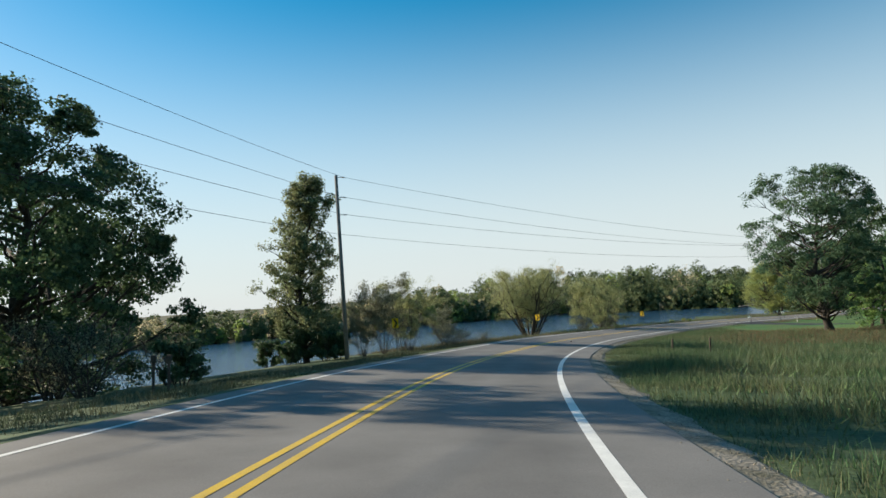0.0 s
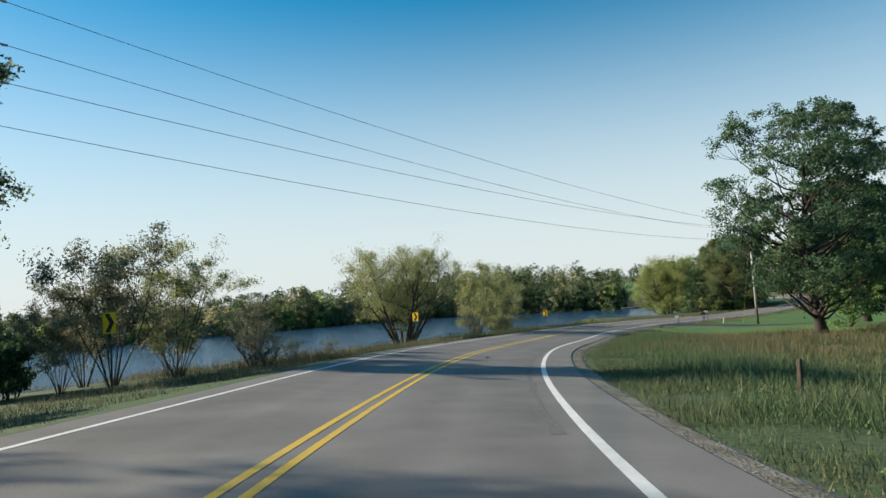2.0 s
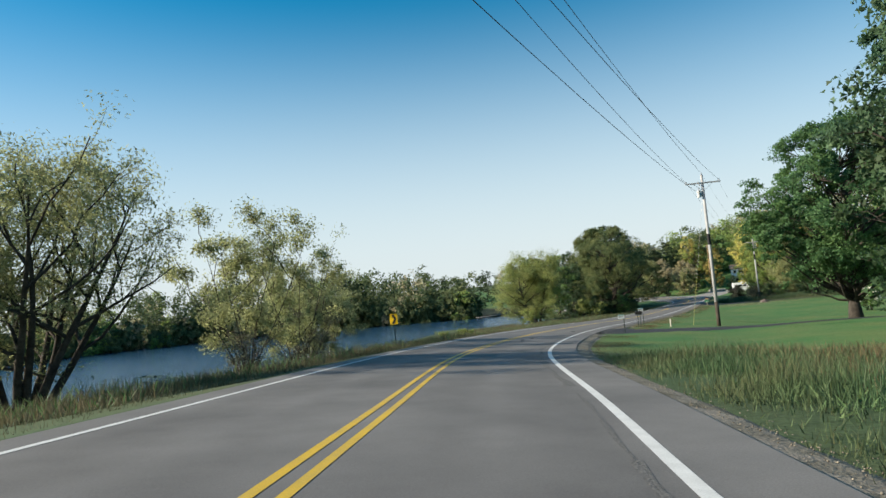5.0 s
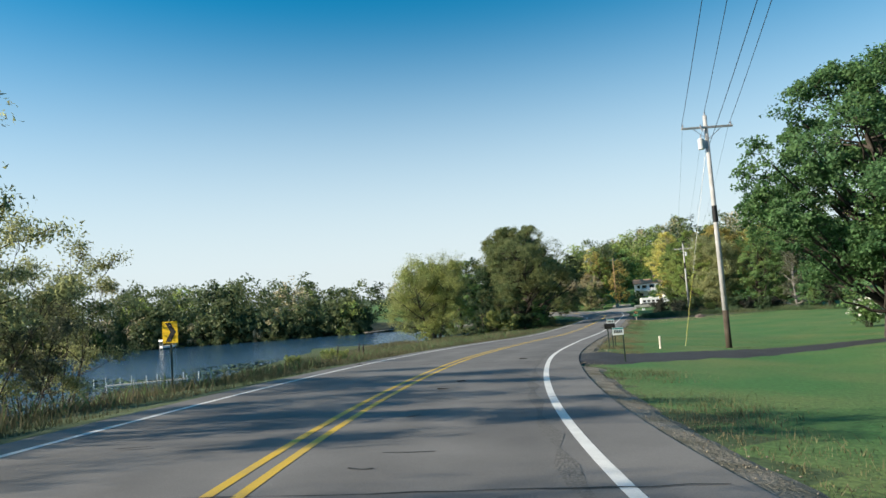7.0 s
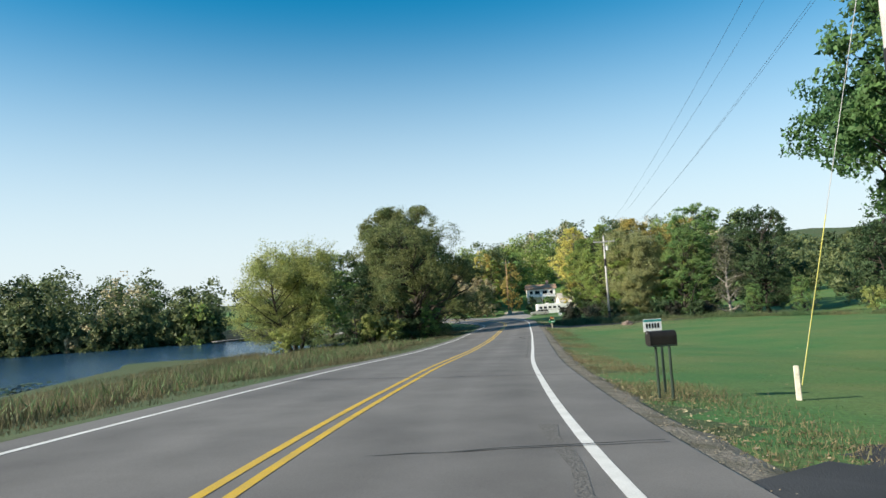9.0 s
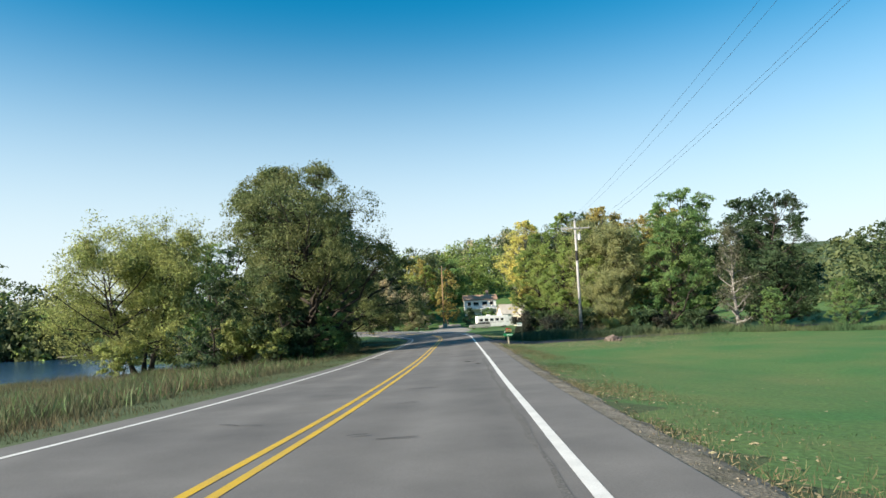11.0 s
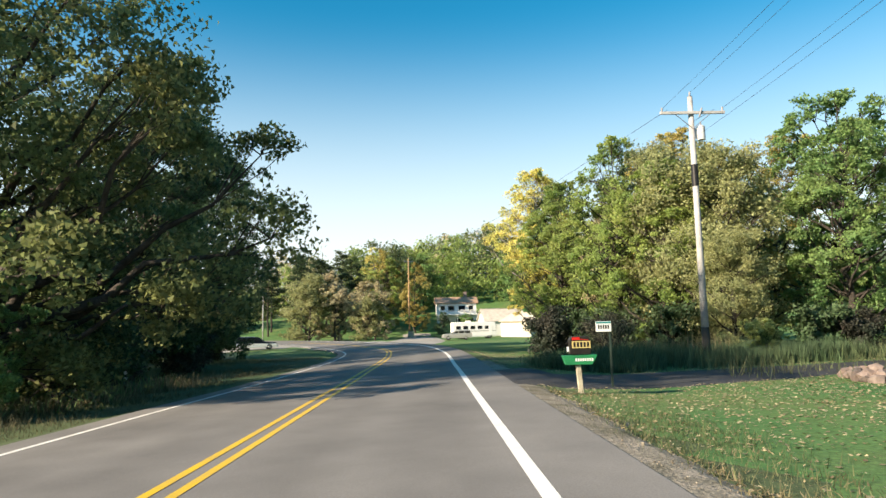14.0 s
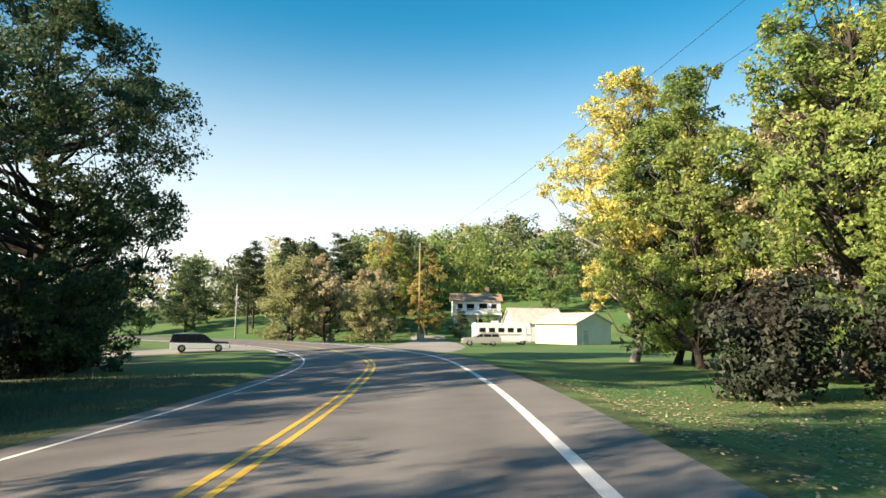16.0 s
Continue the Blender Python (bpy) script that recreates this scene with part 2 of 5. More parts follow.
M_LAMP = material("lamp_glass", (0.6, 0.58, 0.55), 0.15, spread=0.05)
M_ROCK = material("field_stone", (0.16, 0.12, 0.105), 0.9, spread=0.3, scale=2, fine=9, bump=0.7, obj=0.4, hue=(0.13, 0.11, 0.1))
M_DOCK = material("dock_boards", (0.4, 0.38, 0.35), 0.85, spread=0.2)
M_REED = material("lily_pads", (0.1, 0.14, 0.06), 0.5, spread=0.3, scale=0.6, island=0.3)

M_WATER = bpy.data.materials.new("lake_water")
M_WATER.use_nodes = True
wt = M_WATER.node_tree
wb = wt.nodes["Principled BSDF"]
wb.inputs["Base Color"].default_value = (0.018, 0.06, 0.115, 1)
wb.inputs["Roughness"].default_value, wb.inputs["IOR"].default_value = 0.12, 1.33
wtc, wno, wbp = wt.nodes.new("ShaderNodeTexCoord"), wt.nodes.new("ShaderNodeTexNoise"), wt.nodes.new("ShaderNodeBump")
wno.inputs["Scale"].default_value, wno.inputs["Detail"].default_value = 1.6, 5
wbp.inputs["Strength"].default_value, wbp.inputs["Distance"].default_value = 0.9, 0.2
wt.links.new(wtc.outputs["Object"], wno.inputs["Vector"])
wt.links.new(wno.outputs["Fac"], wbp.inputs["Height"])
wt.links.new(wbp.outputs["Normal"], wb.inputs["Normal"])


# ---------------------------------------------------------------- mesh helpers
def mesh_object(name, verts, faces, mat, parent=None, smooth=False):
    me = bpy.data.meshes.new(name)
    verts = np.asarray(verts, dtype=np.float64).reshape(-1, 3)
    if isinstance(faces, np.ndarray):
        k, nf = faces.shape[1], len(faces)
        me.vertices.add(len(verts)), me.loops.add(nf * k), me.polygons.add(nf)
        me.vertices.foreach_set("co", verts.ravel())
        me.loops.foreach_set("vertex_index", faces.astype(np.int32).ravel())
        me.polygons.foreach_set("loop_start", np.arange(0, nf * k, k, dtype=np.int32))
        me.update(calc_edges=True)
        me.validate()
    else:
        me.from_pydata([tuple(v) for v in verts], [], faces)
    me.materials.append(mat)
    if smooth:
        me.polygons.foreach_set("use_smooth", np.ones(len(me.polygons), dtype=bool))
    ob = new(name, me)
    if parent is not None:
        ob.parent = parent
    return ob


def part(name, bm, mat, parent, label="", smooth=False):
    """Links a bmesh as ONE mesh object under a thing or under a part."""
    me = bpy.data.meshes.new(name)
    bmesh.ops.recalc_face_normals(bm, faces=bm.faces)
    bm.to_mesh(me)
    bm.free()
    me.materials.append(mat)
    if smooth:
        me.polygons.foreach_set("use_smooth", np.ones(len(me.polygons), dtype=bool))
    ob = new(name, me)
    ob.parent = parent
    if label:
        tagged(ob, label)
    return ob


def box(size, at=(0, 0, 0), turn=(0, 0, 0), bevel=0.0, bm=None):
    bm = bm or bmesh.new()
    made = bmesh.ops.create_cube(bm, size=1.0, matrix=pose(*at, *turn) @ Matrix.Diagonal((*size, 1)))
    if bevel:
        es = list({e for v in made["verts"] for e in v.link_edges})
        bmesh.ops.bevel(bm, geom=es, offset=bevel, segments=2, affect="EDGES", profile=0.5)
    return bm


def rod(p, q, r, r2=None, n=10, bm=None):
    bm = bm or bmesh.new()
    p, q = Vector(p), Vector(q)
    d = q - p
    m = Matrix.Translation((p + q) / 2) @ d.to_track_quat("Z", "Y").to_matrix().to_4x4()
    bmesh.ops.create_cone(bm, cap_ends=True, segments=n, radius1=r, radius2=r if r2 is None else r2, depth=d.length, matrix=m)
    return bm


def outline(points, depth, at=(0, 0, 0), turn=(0, 0, 0), bevel=0.0):
    """A flat outline in x and z, given depth along y."""
    bm = bmesh.new()
    vs = [bm.verts.new((x, -depth / 2, z)) for x, z in points]
    f = bm.faces.new(vs)
    ex = bmesh.ops.extrude_face_region(bm, geom=[f])
    bmesh.ops.translate(bm, verts=[v for v in ex["geom"] if isinstance(v, bmesh.types.BMVert)], vec=(0, depth, 0))
    if bevel:
        bmesh.ops.bevel(bm, geom=list(bm.edges), offset=bevel, segments=2, affect="EDGES", profile=0.5)
    bmesh.ops.transform(bm, matrix=pose(*at, *turn), verts=bm.verts)
    return bm


def thing(name, m, label, category, group=""):
    ob = new(name)
    ob.empty_display_size = 0.3
    ob.matrix_world = m
    return tagged(ob, label, category, group)


# ---------------------------------------------------------------- the road's line: x, y, z of its middle, and its cross fall in degrees
LINE = [(-6.5, -80.0, 5.2, 2.2), (-5.2, -50.0, 3.3, 2.2), (-3.4, -20.0, 1.42, 2.2), (-2.67, 0.0, 0.1, 2.4), (-0.4, 20.2, -1.16, 2.85), (3.86, 39.9, -2.5, 3.4), (10.4, 59.15, -3.73, 4.2),
        (19.9, 77.2, -4.91, 3.6), (30.4, 94.4, -6.0, 2.8), (43.8, 109.5, -6.93, 2.1), (59.2, 122.85, -7.9, 1.6), (75.15, 135.2, -8.83, 0.2), (90.8, 147.2, -9.46, -1.1), (106.2, 159.2, -9.88, -2.2),
        (114.3, 165.55, -10.08, -3.1), (128.4, 176.8, -10.39, -3.7), (141.7, 189.2, -10.7, -3.9), (153.5, 204.0, -11.03, -3.4), (162.6, 220.2, -11.19, -2.5), (168.0, 238.1, -11.25, -1.3),
        (169.5, 256.5, -11.3, -1.0), (166.0, 275.0, -11.2, 0.0), (158.0, 294.0, -11.0, 0.0), (146.0, 312.0, -10.8, 0.0)]


def spline(points, step):
    p = np.array(points)
    p = np.vstack([2 * p[0] - p[1], p, 2 * p[-1] - p[-2]])
    out = []
    for i in range(1, len(p) - 2):
        n = max(2, int(np.linalg.norm(p[i + 1, :2] - p[i, :2]) / step))
        for k in range(n):
            u = k / n
            out.append(0.5 * (2 * p[i] + (p[i + 1] - p[i - 1]) * u + (2 * p[i - 1] - 5 * p[i] + 4 * p[i + 1] - p[i + 2]) * u * u + (3 * p[i] - p[i - 1] - 3 * p[i + 1] + p[i + 2]) * u ** 3))
    out.append(p[-2])
    return np.array(out)


ROAD = spline(LINE, 1.0)
TAN = np.gradient(ROAD[:, :2], axis=0)
TAN /= np.linalg.norm(TAN, axis=1)[:, None]
RIGHT = np.stack([TAN[:, 1], -TAN[:, 0]], axis=1)
STA = np.concatenate([[0], np.cumsum(np.linalg.norm(np.diff(ROAD[:, :2], axis=0), axis=1))])
STA -= STA[int(np.argmin(np.hypot(ROAD[:, 0] + 2.4, ROAD[:, 1])))]
LANE, EDGE_L, EDGE_R, LAKE = 3.66, -4.35, 4.8, -12.1


def along(x, y):
    """Station, offset to the right, height of the middle and cross fall of the road nearest to points."""
    x, y = np.atleast_1d(np.asarray(x, float)), np.atleast_1d(np.asarray(y, float))
    s, lat, z, fall = (np.empty(len(x)) for _ in range(4))
    for a in range(0, len(x), 4000):
        dx, dy = x[a:a + 4000, None] - ROAD[None, :, 0], y[a:a + 4000, None] - ROAD[None, :, 1]
        i = np.argmin(dx * dx + dy * dy, axis=1)
        j = np.arange(len(i))
        lon = dx[j, i] * TAN[i, 0] + dy[j, i] * TAN[i, 1]
        s[a:a + 4000] = STA[i] + lon
        side = dx[j, i] * RIGHT[i, 0] + dy[j, i] * RIGHT[i, 1]
        dist = np.hypot(dx[j, i], dy[j, i])
        lat[a:a + 4000] = np.where((i == 0) | (i == len(ROAD) - 1), side, np.sign(side) * dist)
        z[a:a + 4000], fall[a:a + 4000] = ROAD[i, 2], ROAD[i, 3]
    return s, lat, z, fall


FAR_X = [-3000, -400, -90, 0, 50, 80, 113, 121, 124, 126]
FAR_Y = [240, 232, 250, 282, 285, 262, 241, 222, 205, 150]


def smooth(a, b, v):
    u = np.clip((v - a) / (b - a), 0, 1)
    return u * u * (3 - 2 * u)


def ground(x, y):
    """Height of the ground, for arrays of points."""
    x, y = np.atleast_1d(np.asarray(x, float)), np.atleast_1d(np.asarray(y, float))
    s, lat, zc, fall = along(x, y)
    tilt = np.tan(np.radians(fall))
    # right of the road: the gravel, then land that falls away gently, then the wooded hill
    er = zc - EDGE_R * tilt
    d = np.maximum(lat - EDGE_R, 0)
    right = er - 0.18 * np.minimum(d, 1.2) - 0.058 * np.clip(d - 1.2, 0, np.interp(s, [0, 60, 100, 125, 155, 190, 230], [14, 14, 8, 8, 14, 3, 3]))
    right = right + 0.03 * np.clip(lat - 14, 0, 22) * smooth(85, 105, s) * (1 - smooth(128, 150, s))
    right = right + 0.07 * np.maximum(lat - np.interp(s, [0, 60, 120, 170, 230], [30, 40, 75, 50, 45]), 0) * (1 - smooth(150, 400, lat))
    # left of the road: verge, shelf, bank, lake
    el = zc - EDGE_L * tilt
    shelf = np.interp(s, [-60, 0, 60, 85, 105, 130, 160, 200, 240], [20, 22, 26, 17, 11.0, 9.5, 13, 24, 40])
    shore = np.interp(s, [-60, 0, 60, 85, 110, 150, 200, 230, 260], [62, 60, 50, 44, 36, 36, 46, 70, 120])
    dl = np.maximum(-lat + EDGE_L, 0)
    left = el - 0.06 * np.minimum(dl, shelf) - 0.1 * np.minimum(dl, 1.0)
    bank = np.clip((dl - shelf + 4) / (shore - shelf + 4), 0, 1)
    left = left + (LAKE - 0.02 - left) * bank - 1.5 * smooth(0, 1, (dl - shore) / 8)
    left = np.where(s > 232, el - 0.02 * np.minimum(dl, 40) - 2.5 * smooth(34, 42, dl), left)
    far = y - np.interp(x, FAR_X, FAR_Y)
    land = LAKE + 0.35 + 0.12 * np.maximum(far, 0) * (1 - smooth(120, 260, far) * 0.4) * smooth(-50, 60, x) * (1 - 0.9 * smooth(40, 95, x))
    land = np.minimum(land, LAKE + 7)
    left = np.where((far > -2) & ((s <= 232) | (dl > 34)), np.maximum(left, np.where(far > 60, land, left + (land - left) * smooth(-2, 1.5, far))), left)
    z = np.where(lat >= 0, right, left)
    inside = (lat > EDGE_L - 0.9) & (lat < EDGE_R + 0.9)
    z = np.where(inside, zc - lat * tilt - 0.14, z)
    z = np.where((x < 90) & (y > 430), z - (z + 13) * smooth(430, 520, y), z)
    # the wooded hill behind the houses
    hx = (x - 180) * 0.75 + (y - 215) * 0.66
    hill = 0.17 * np.clip(hx - 28, 0, 110) * (1 - smooth(262, 330, y))
    z = z + np.where((x > 165) & (y > 150), hill, 0) * smooth(165, 195, x)
    return z


def gz(x, y):
    return float(ground([x], [y])[0])


def axis(parts):
    return np.unique(np.concatenate([np.arange(a, b, c) for a, b, c in parts]))


gx = axis([(-3000, -400, 200), (-400, -60, 20), (-60, 180, 1.5), (180, 300, 4), (300, 600, 20), (600, 3001, 200)])
gy = axis([(-2000, -200, 200), (-200, -30, 15), (-30, 240, 1.5), (240, 400, 5), (400, 700, 20), (700, 3001, 200)])
XX, YY = np.meshgrid(gx, gy)
ZZ = ground(XX.ravel(), YY.ravel())
nx = len(gx)
ii, jj = np.meshgrid(np.arange(len(gy) - 1), np.arange(nx - 1), indexing="ij")
q = (ii * nx + jj).ravel()
quads = np.stack([q, q + 1, q + nx + 1, q + nx], axis=1)
land = mesh_object("ground", np.stack([XX.ravel(), YY.ravel(), ZZ], axis=1), quads, M_GRASS_GROUND, smooth=True)
tagged(land, "rolling grassland sloping down to a lake", "ground", kind="structure")
# mown lawn takes the right of the road past the meadow
cx, cy = XX.ravel()[quads].mean(axis=1), YY.ravel()[quads].mean(axis=1)
cs, cl, _, _ = along(cx, cy)
lawn = ((cl > EDGE_R + 1.0) & (cs > 92 + 0.25 * cl) & (cl < 130)) | ((cs > 242) & (cl > -14) & (cl < 48)) | ((cs > 215) & (cl > EDGE_R + 1.0) & (cl < 48))
land.data.materials.append(M_LAWN)
woodland = (cy - np.interp(cx, FAR_X, FAR_Y) > -3) & (cx < 130) & ((cl < -30) | (cy > 320))
land.data.materials.append(M_FOREST)
land.data.polygons.foreach_set("material_index", np.where(woodland, 2, lawn.astype(np.int32)))

lake = mesh_object("water", [(-2500, -900, LAKE), (160, -900, LAKE), (160, 420, LAKE), (-2500, 420, LAKE)], [(0, 1, 2, 3)], M_WATER)
tagged(lake, "blue lake water with a light ripple", "lake", kind="structure")


def strip(name, lats, s0, s1, lift, mat, label, category, step=1.0, drops=None, wobble=0.0, under=0.0):
    """A ribbon along the road between offsets; lats: offsets across, lift: height over the road's surface."""
    keep = [i for i in range(len(ROAD)) if s0 <= STA[i] <= s1]
    rng = random.Random(name)
    verts, faces, k = [], [], len(lats)
    for i in keep:
        c, r, f = ROAD[i], RIGHT[i], math.tan(radians(ROAD[i, 3]))
        for j, a in enumerate(lats):
            w = rng.uniform(-wobble, wobble) if wobble and j in (0, k - 1) else 0.0
            a2 = a + w - (0.36 * math.exp(-((STA[i] - 71) / 9) ** 2) if a > 3.2 else 0.0)   # the outer lane narrows a little in the bend
            verts.append((c[0] + r[0] * a2, c[1] + r[1] * a2, c[2] - a2 * f + lift + (drops[j] if drops else 0.0)))
    for a in range(len(keep) - 1):
        for j in range(k - 1):
            v = a * k + j
            faces.append((v, v + k, v + k + 1, v + 1))
    ob = mesh_object(name, verts, faces, mat)
    return tagged(ob, label, category, kind="structure")


ACROSS = [EDGE_L, EDGE_L, -3.6, -3.0, -2.4, -1.8, -1.2, -0.6, 0, 0.6, 1.2, 1.8, 2.4, 3.0, 3.6, EDGE_R, EDGE_R]
road = strip("road", ACROSS, -80, 360, 0.0, M_ASPHALT, "grey two-lane asphalt road with worn surface", "road", drops=[-0.3] + [0] * (len(ACROSS) - 2) + [-0.3])
track = [math.exp(-((abs(a) - 1.0) / 0.42) ** 2) * 0.7 + math.exp(-((abs(a) - 2.75) / 0.45) ** 2) for a in ACROSS]
wear = road.data.attributes.new("wear", "FLOAT", "POINT")
wear.data.foreach_set("value", np.tile(np.array(track, dtype=np.float32), len(road.data.vertices) // len(ACROSS)))
for s0, s1 in ((-80, 119.4), (126.5, 203.4), (207.6, 216)):
    strip("gravel_shoulder", [EDGE_R - 0.4, EDGE_R, EDGE_R + 0.5, EDGE_R + 1.3], s0, s1, -0.012, M_GRAVEL, "tan gravel strip beside the asphalt", "gravel", drops=[0.0, -0.01, -0.07, -0.33], wobble=0.3)
strip("verge_edge", [EDGE_L - 2.0, EDGE_L - 0.5, EDGE_L + 0.3], -80, 230, -0.02, M_GRASS_GROUND, "strip of dirt and grass beside the asphalt", "verge", drops=[-0.3, -0.06, 0.0], wobble=0.1)
strip("road_marking_white", [LANE - 0.08, LANE + 0.08], -80, 300, 0.005, M_WHITE_LINE, "white painted edge line", "road marking")
strip("road_marking_white_far", [-LANE - 0.06, -LANE + 0.06], -80, 300, 0.005, M_WHITE_LINE, "white painted edge line", "road marking")
strip("road_marking_yellow", [-0.21, -0.09], -80, 300, 0.005, M_YELLOW_LINE, "yellow painted double centre line", "road marking")
strip("road_marking_yellow_far", [0.09, 0.21], -80, 300, 0.005, M_YELLOW_LINE, "yellow painted double centre line", "road marking")

# cracks sealed with tar, across and along the road
def crack(points, width, seed):
    rng = random.Random(seed)
    pts = []
    for (s0, a0), (s1, a1) in zip(points, points[1:]):
        n = max(2, int(abs(a1 - a0) / 0.35) + int(abs(s1 - s0) / 0.5))
        pts += [(s0 + (s1 - s0) * k / n + rng.uniform(-0.04, 0.04), a0 + (a1 - a0) * k / n + rng.uniform(-0.03, 0.03)) for k in range(n)]
    pts.append(points[-1])
    place = []
    for s, a in pts:
        i = int(np.argmin(np.abs(STA - s)))
        c, r, t = ROAD[i], RIGHT[i], TAN[i]
        d = s - STA[i]
        place.append(np.array([c[0] + r[0] * a + t[0] * d, c[1] + r[1] * a + t[1] * d, 0.0]))
    verts, faces = [], []
    for k, p in enumerate(place):
        w = place[min(k + 1, len(place) - 1)] - place[max(k - 1, 0)]
        side = np.array([-w[1], w[0], 0]) / max(1e-6, np.linalg.norm(w)) * width / 2 * rng.uniform(0.5, 1.5)
        for v in (p - side, p + side):
            s, lat, zc, fall = along([v[0]], [v[1]])
            verts.append((v[0], v[1], zc[0] - lat[0] * math.tan(radians(fall[0])) + 0.012))
    for k in range(len(place) - 1):
        faces.append((2 * k, 2 * k + 2, 2 * k + 3, 2 * k + 1))
    return tagged(mesh_object("tar_seam", verts, faces, M_TAR), "black tar-sealed crack in the asphalt", "road crack", kind="structure")


for k, (pts, w) in enumerate([([(70.6, -4.2), (70.0, 0), (69.8, 4.5)], 0.06), ([(186.6, -4.2), (187.2, 0), (186.9, 4.4)], 0.12), ([(121.2, -4.2), (120.6, 0.4), (121.0, 4.7)], 0.035), ([(128.5, 0.9), (129.2, 4.6)], 0.03), ([(101.0, -4.0), (101.4, 4.6)], 0.03),
                              ([(69.85, 3.7), (69.8, 4.5)], 0.26), ([(140, -4.0), (140.2, 5.0)], 0.05), ([(165, 0.8), (165.2, 1.8)], 0.07),
                              ([(34, -4.2), (34.1, 5.0)], 0.05)]):
    crack(pts, w, k)


M_WORN = material("worn_asphalt_seam", (0.12, 0.117, 0.112), 0.9, spread=0.4, scale=6, fine=30, bump=0.5, hue=(0.13, 0.127, 0.122))
for k, (s0, s1, a, w) in enumerate(((38, 78, 3.2, 0.16), (84, 131, 3.3, 0.2), (150, 181, 3.38, 0.12), (60, 84, 3.35, 0.07))):
    strip("worn_seam", [a - w / 2, a + w / 2], s0, s1, 0.003, M_WORN, "dark crumbled seam in the asphalt beside the white line", "road seam", wobble=w * 0.45)
rc = random.Random(17)
for k in range(46):
    s0, a0 = rc.choice([rc.uniform(48, 76), rc.uniform(100, 125), rc.uniform(155, 200)]), rc.choice([rc.uniform(0.7, 1.3), rc.uniform(2.2, 3.0), rc.uniform(-3.0, -1.0)])
    crack([(s0, a0), (s0 + rc.uniform(-0.25, 0.25), a0 + rc.uniform(0.15, 0.7))], rc.uniform(0.015, 0.045), 100 + k)


def ribbon(name, line, width, mat, label, category, lift=0.05, crown=0.0):
    """A paved way draped over the ground along a line of points."""
    p = spline([(x, y, 0, 0) for x, y in line], 0.8)
    t = np.gradient(p[:, :2], axis=0)
    t /= np.linalg.norm(t, axis=1)[:, None]
    offs = np.linspace(-0.5, 0.5, 7)
    widths = np.interp(np.arange(len(p)), np.linspace(0, len(p) - 1, len(width)), width)
    x = p[:, 0, None] + t[:, 1, None] * offs * widths[:, None]
    y = p[:, 1, None] - t[:, 0, None] * offs * widths[:, None]
    z = ground(x.ravel(), y.ravel()).reshape(x.shape)
    s, lat, zc, fall = along(x.ravel(), y.ravel())
    plane = (zc - lat * np.tan(np.radians(fall))).reshape(x.shape)
    lat = lat.reshape(x.shape)
    on = (lat > EDGE_L - 1.2) & (lat < EDGE_R + 1.4)
    z = np.where(on, plane - np.where((lat > EDGE_L + 0.1) & (lat < EDGE_R - 0.1), 0.05, 0.008), z + lift)
    z[:, 0] -= np.where(on[:, 0], 0.45, 0.1)
    z[:, -1] -= np.where(on[:, -1], 0.45, 0.1)
    n, k = x.shape
    a, b = np.meshgrid(np.arange(n - 1), np.arange(k - 1), indexing="ij")
    q0 = (a * k + b).ravel()
    f = np.stack([q0, q0 + k, q0 + k + 1, q0 + 1], axis=1)
    return tagged(mesh_object(name, np.stack([x.ravel(), y.ravel(), z.ravel()], axis=1), f, mat), label, category, kind="structure")


ribbon("driveway", [(46.5, 108.5), (52, 107.3), (58, 106.6), (68, 105.8), (84, 103), (110, 96)], [7.5, 4.4, 4.0, 4, 4], M_DRIVE, "black asphalt driveway across the lawn", "driveway")
ribbon("driveway_second", [(110.5, 159.3), (114.5, 156.6), (119, 153.6), (126, 149.5), (136, 144), (150, 138)], [7, 4.4, 4.2, 4.2], M_DRIVE, "dark asphalt driveway with fallen leaves along it", "driveway")
ribbon("side_road", [(150, 203), (163, 207), (176, 214), (190, 224), (204, 236)], [16, 12, 8, 6], M_APRON, "pale worn asphalt side road", "side road", lift=0.09)
ribbon("parking_pad", [(160, 224), (152, 224.5), (140, 226), (126, 231)], [16, 11, 9, 8], M_APRON, "pale gravel turn-off beside the road", "turn-off", lift=0.07)


# ---------------------------------------------------------------- trees
def tubes(branches, fixed=0):
    """Tapered round tubes; thick ones get more sides."""
    verts, faces = [], []
    for pts, radii in branches:
        sides = fixed or (9 if radii[0] > 0.15 else 5 if radii[0] > 0.035 else 3)
        base = len(verts)
        pts = [np.asarray(p, float) for p in pts]
        for k, p in enumerate(pts):
            d = pts[min(k + 1, len(pts) - 1)] - pts[max(k - 1, 0)]
            d /= max(1e-6, np.linalg.norm(d))
            u = np.cross(d, (0.3, 0.9, 0.2))
            u /= max(1e-6, np.linalg.norm(u))
            v = np.cross(d, u)
            for j in range(sides):
                a = 2 * math.pi * j / sides
                verts.append(p + (u * math.cos(a) + v * math.sin(a)) * radii[k])
        for k in range(len(pts) - 1):
            for j in range(sides):
                a, b = base + k * sides + j, base + k * sides + (j + 1) % sides
                faces.append((a, b, b + sides, a + sides))
    return np.array(verts), np.array(faces)


def limb(rng, p, d, length, r0, r1, n=5, lift=0.25, kink=0.18):
    pts, radii, p, d = [np.array(p)], [r0], np.array(p, float), np.array(d, float)
    for k in range(n):
        d = d + rng.normal(0, kink, 3) + np.array([0, 0, lift / n])
        d /= np.linalg.norm(d)
        p = p + d * length / n
        pts.append(p)
        radii.append(r0 + (r1 - r0) * (k + 1) / n)
    return pts, radii, d


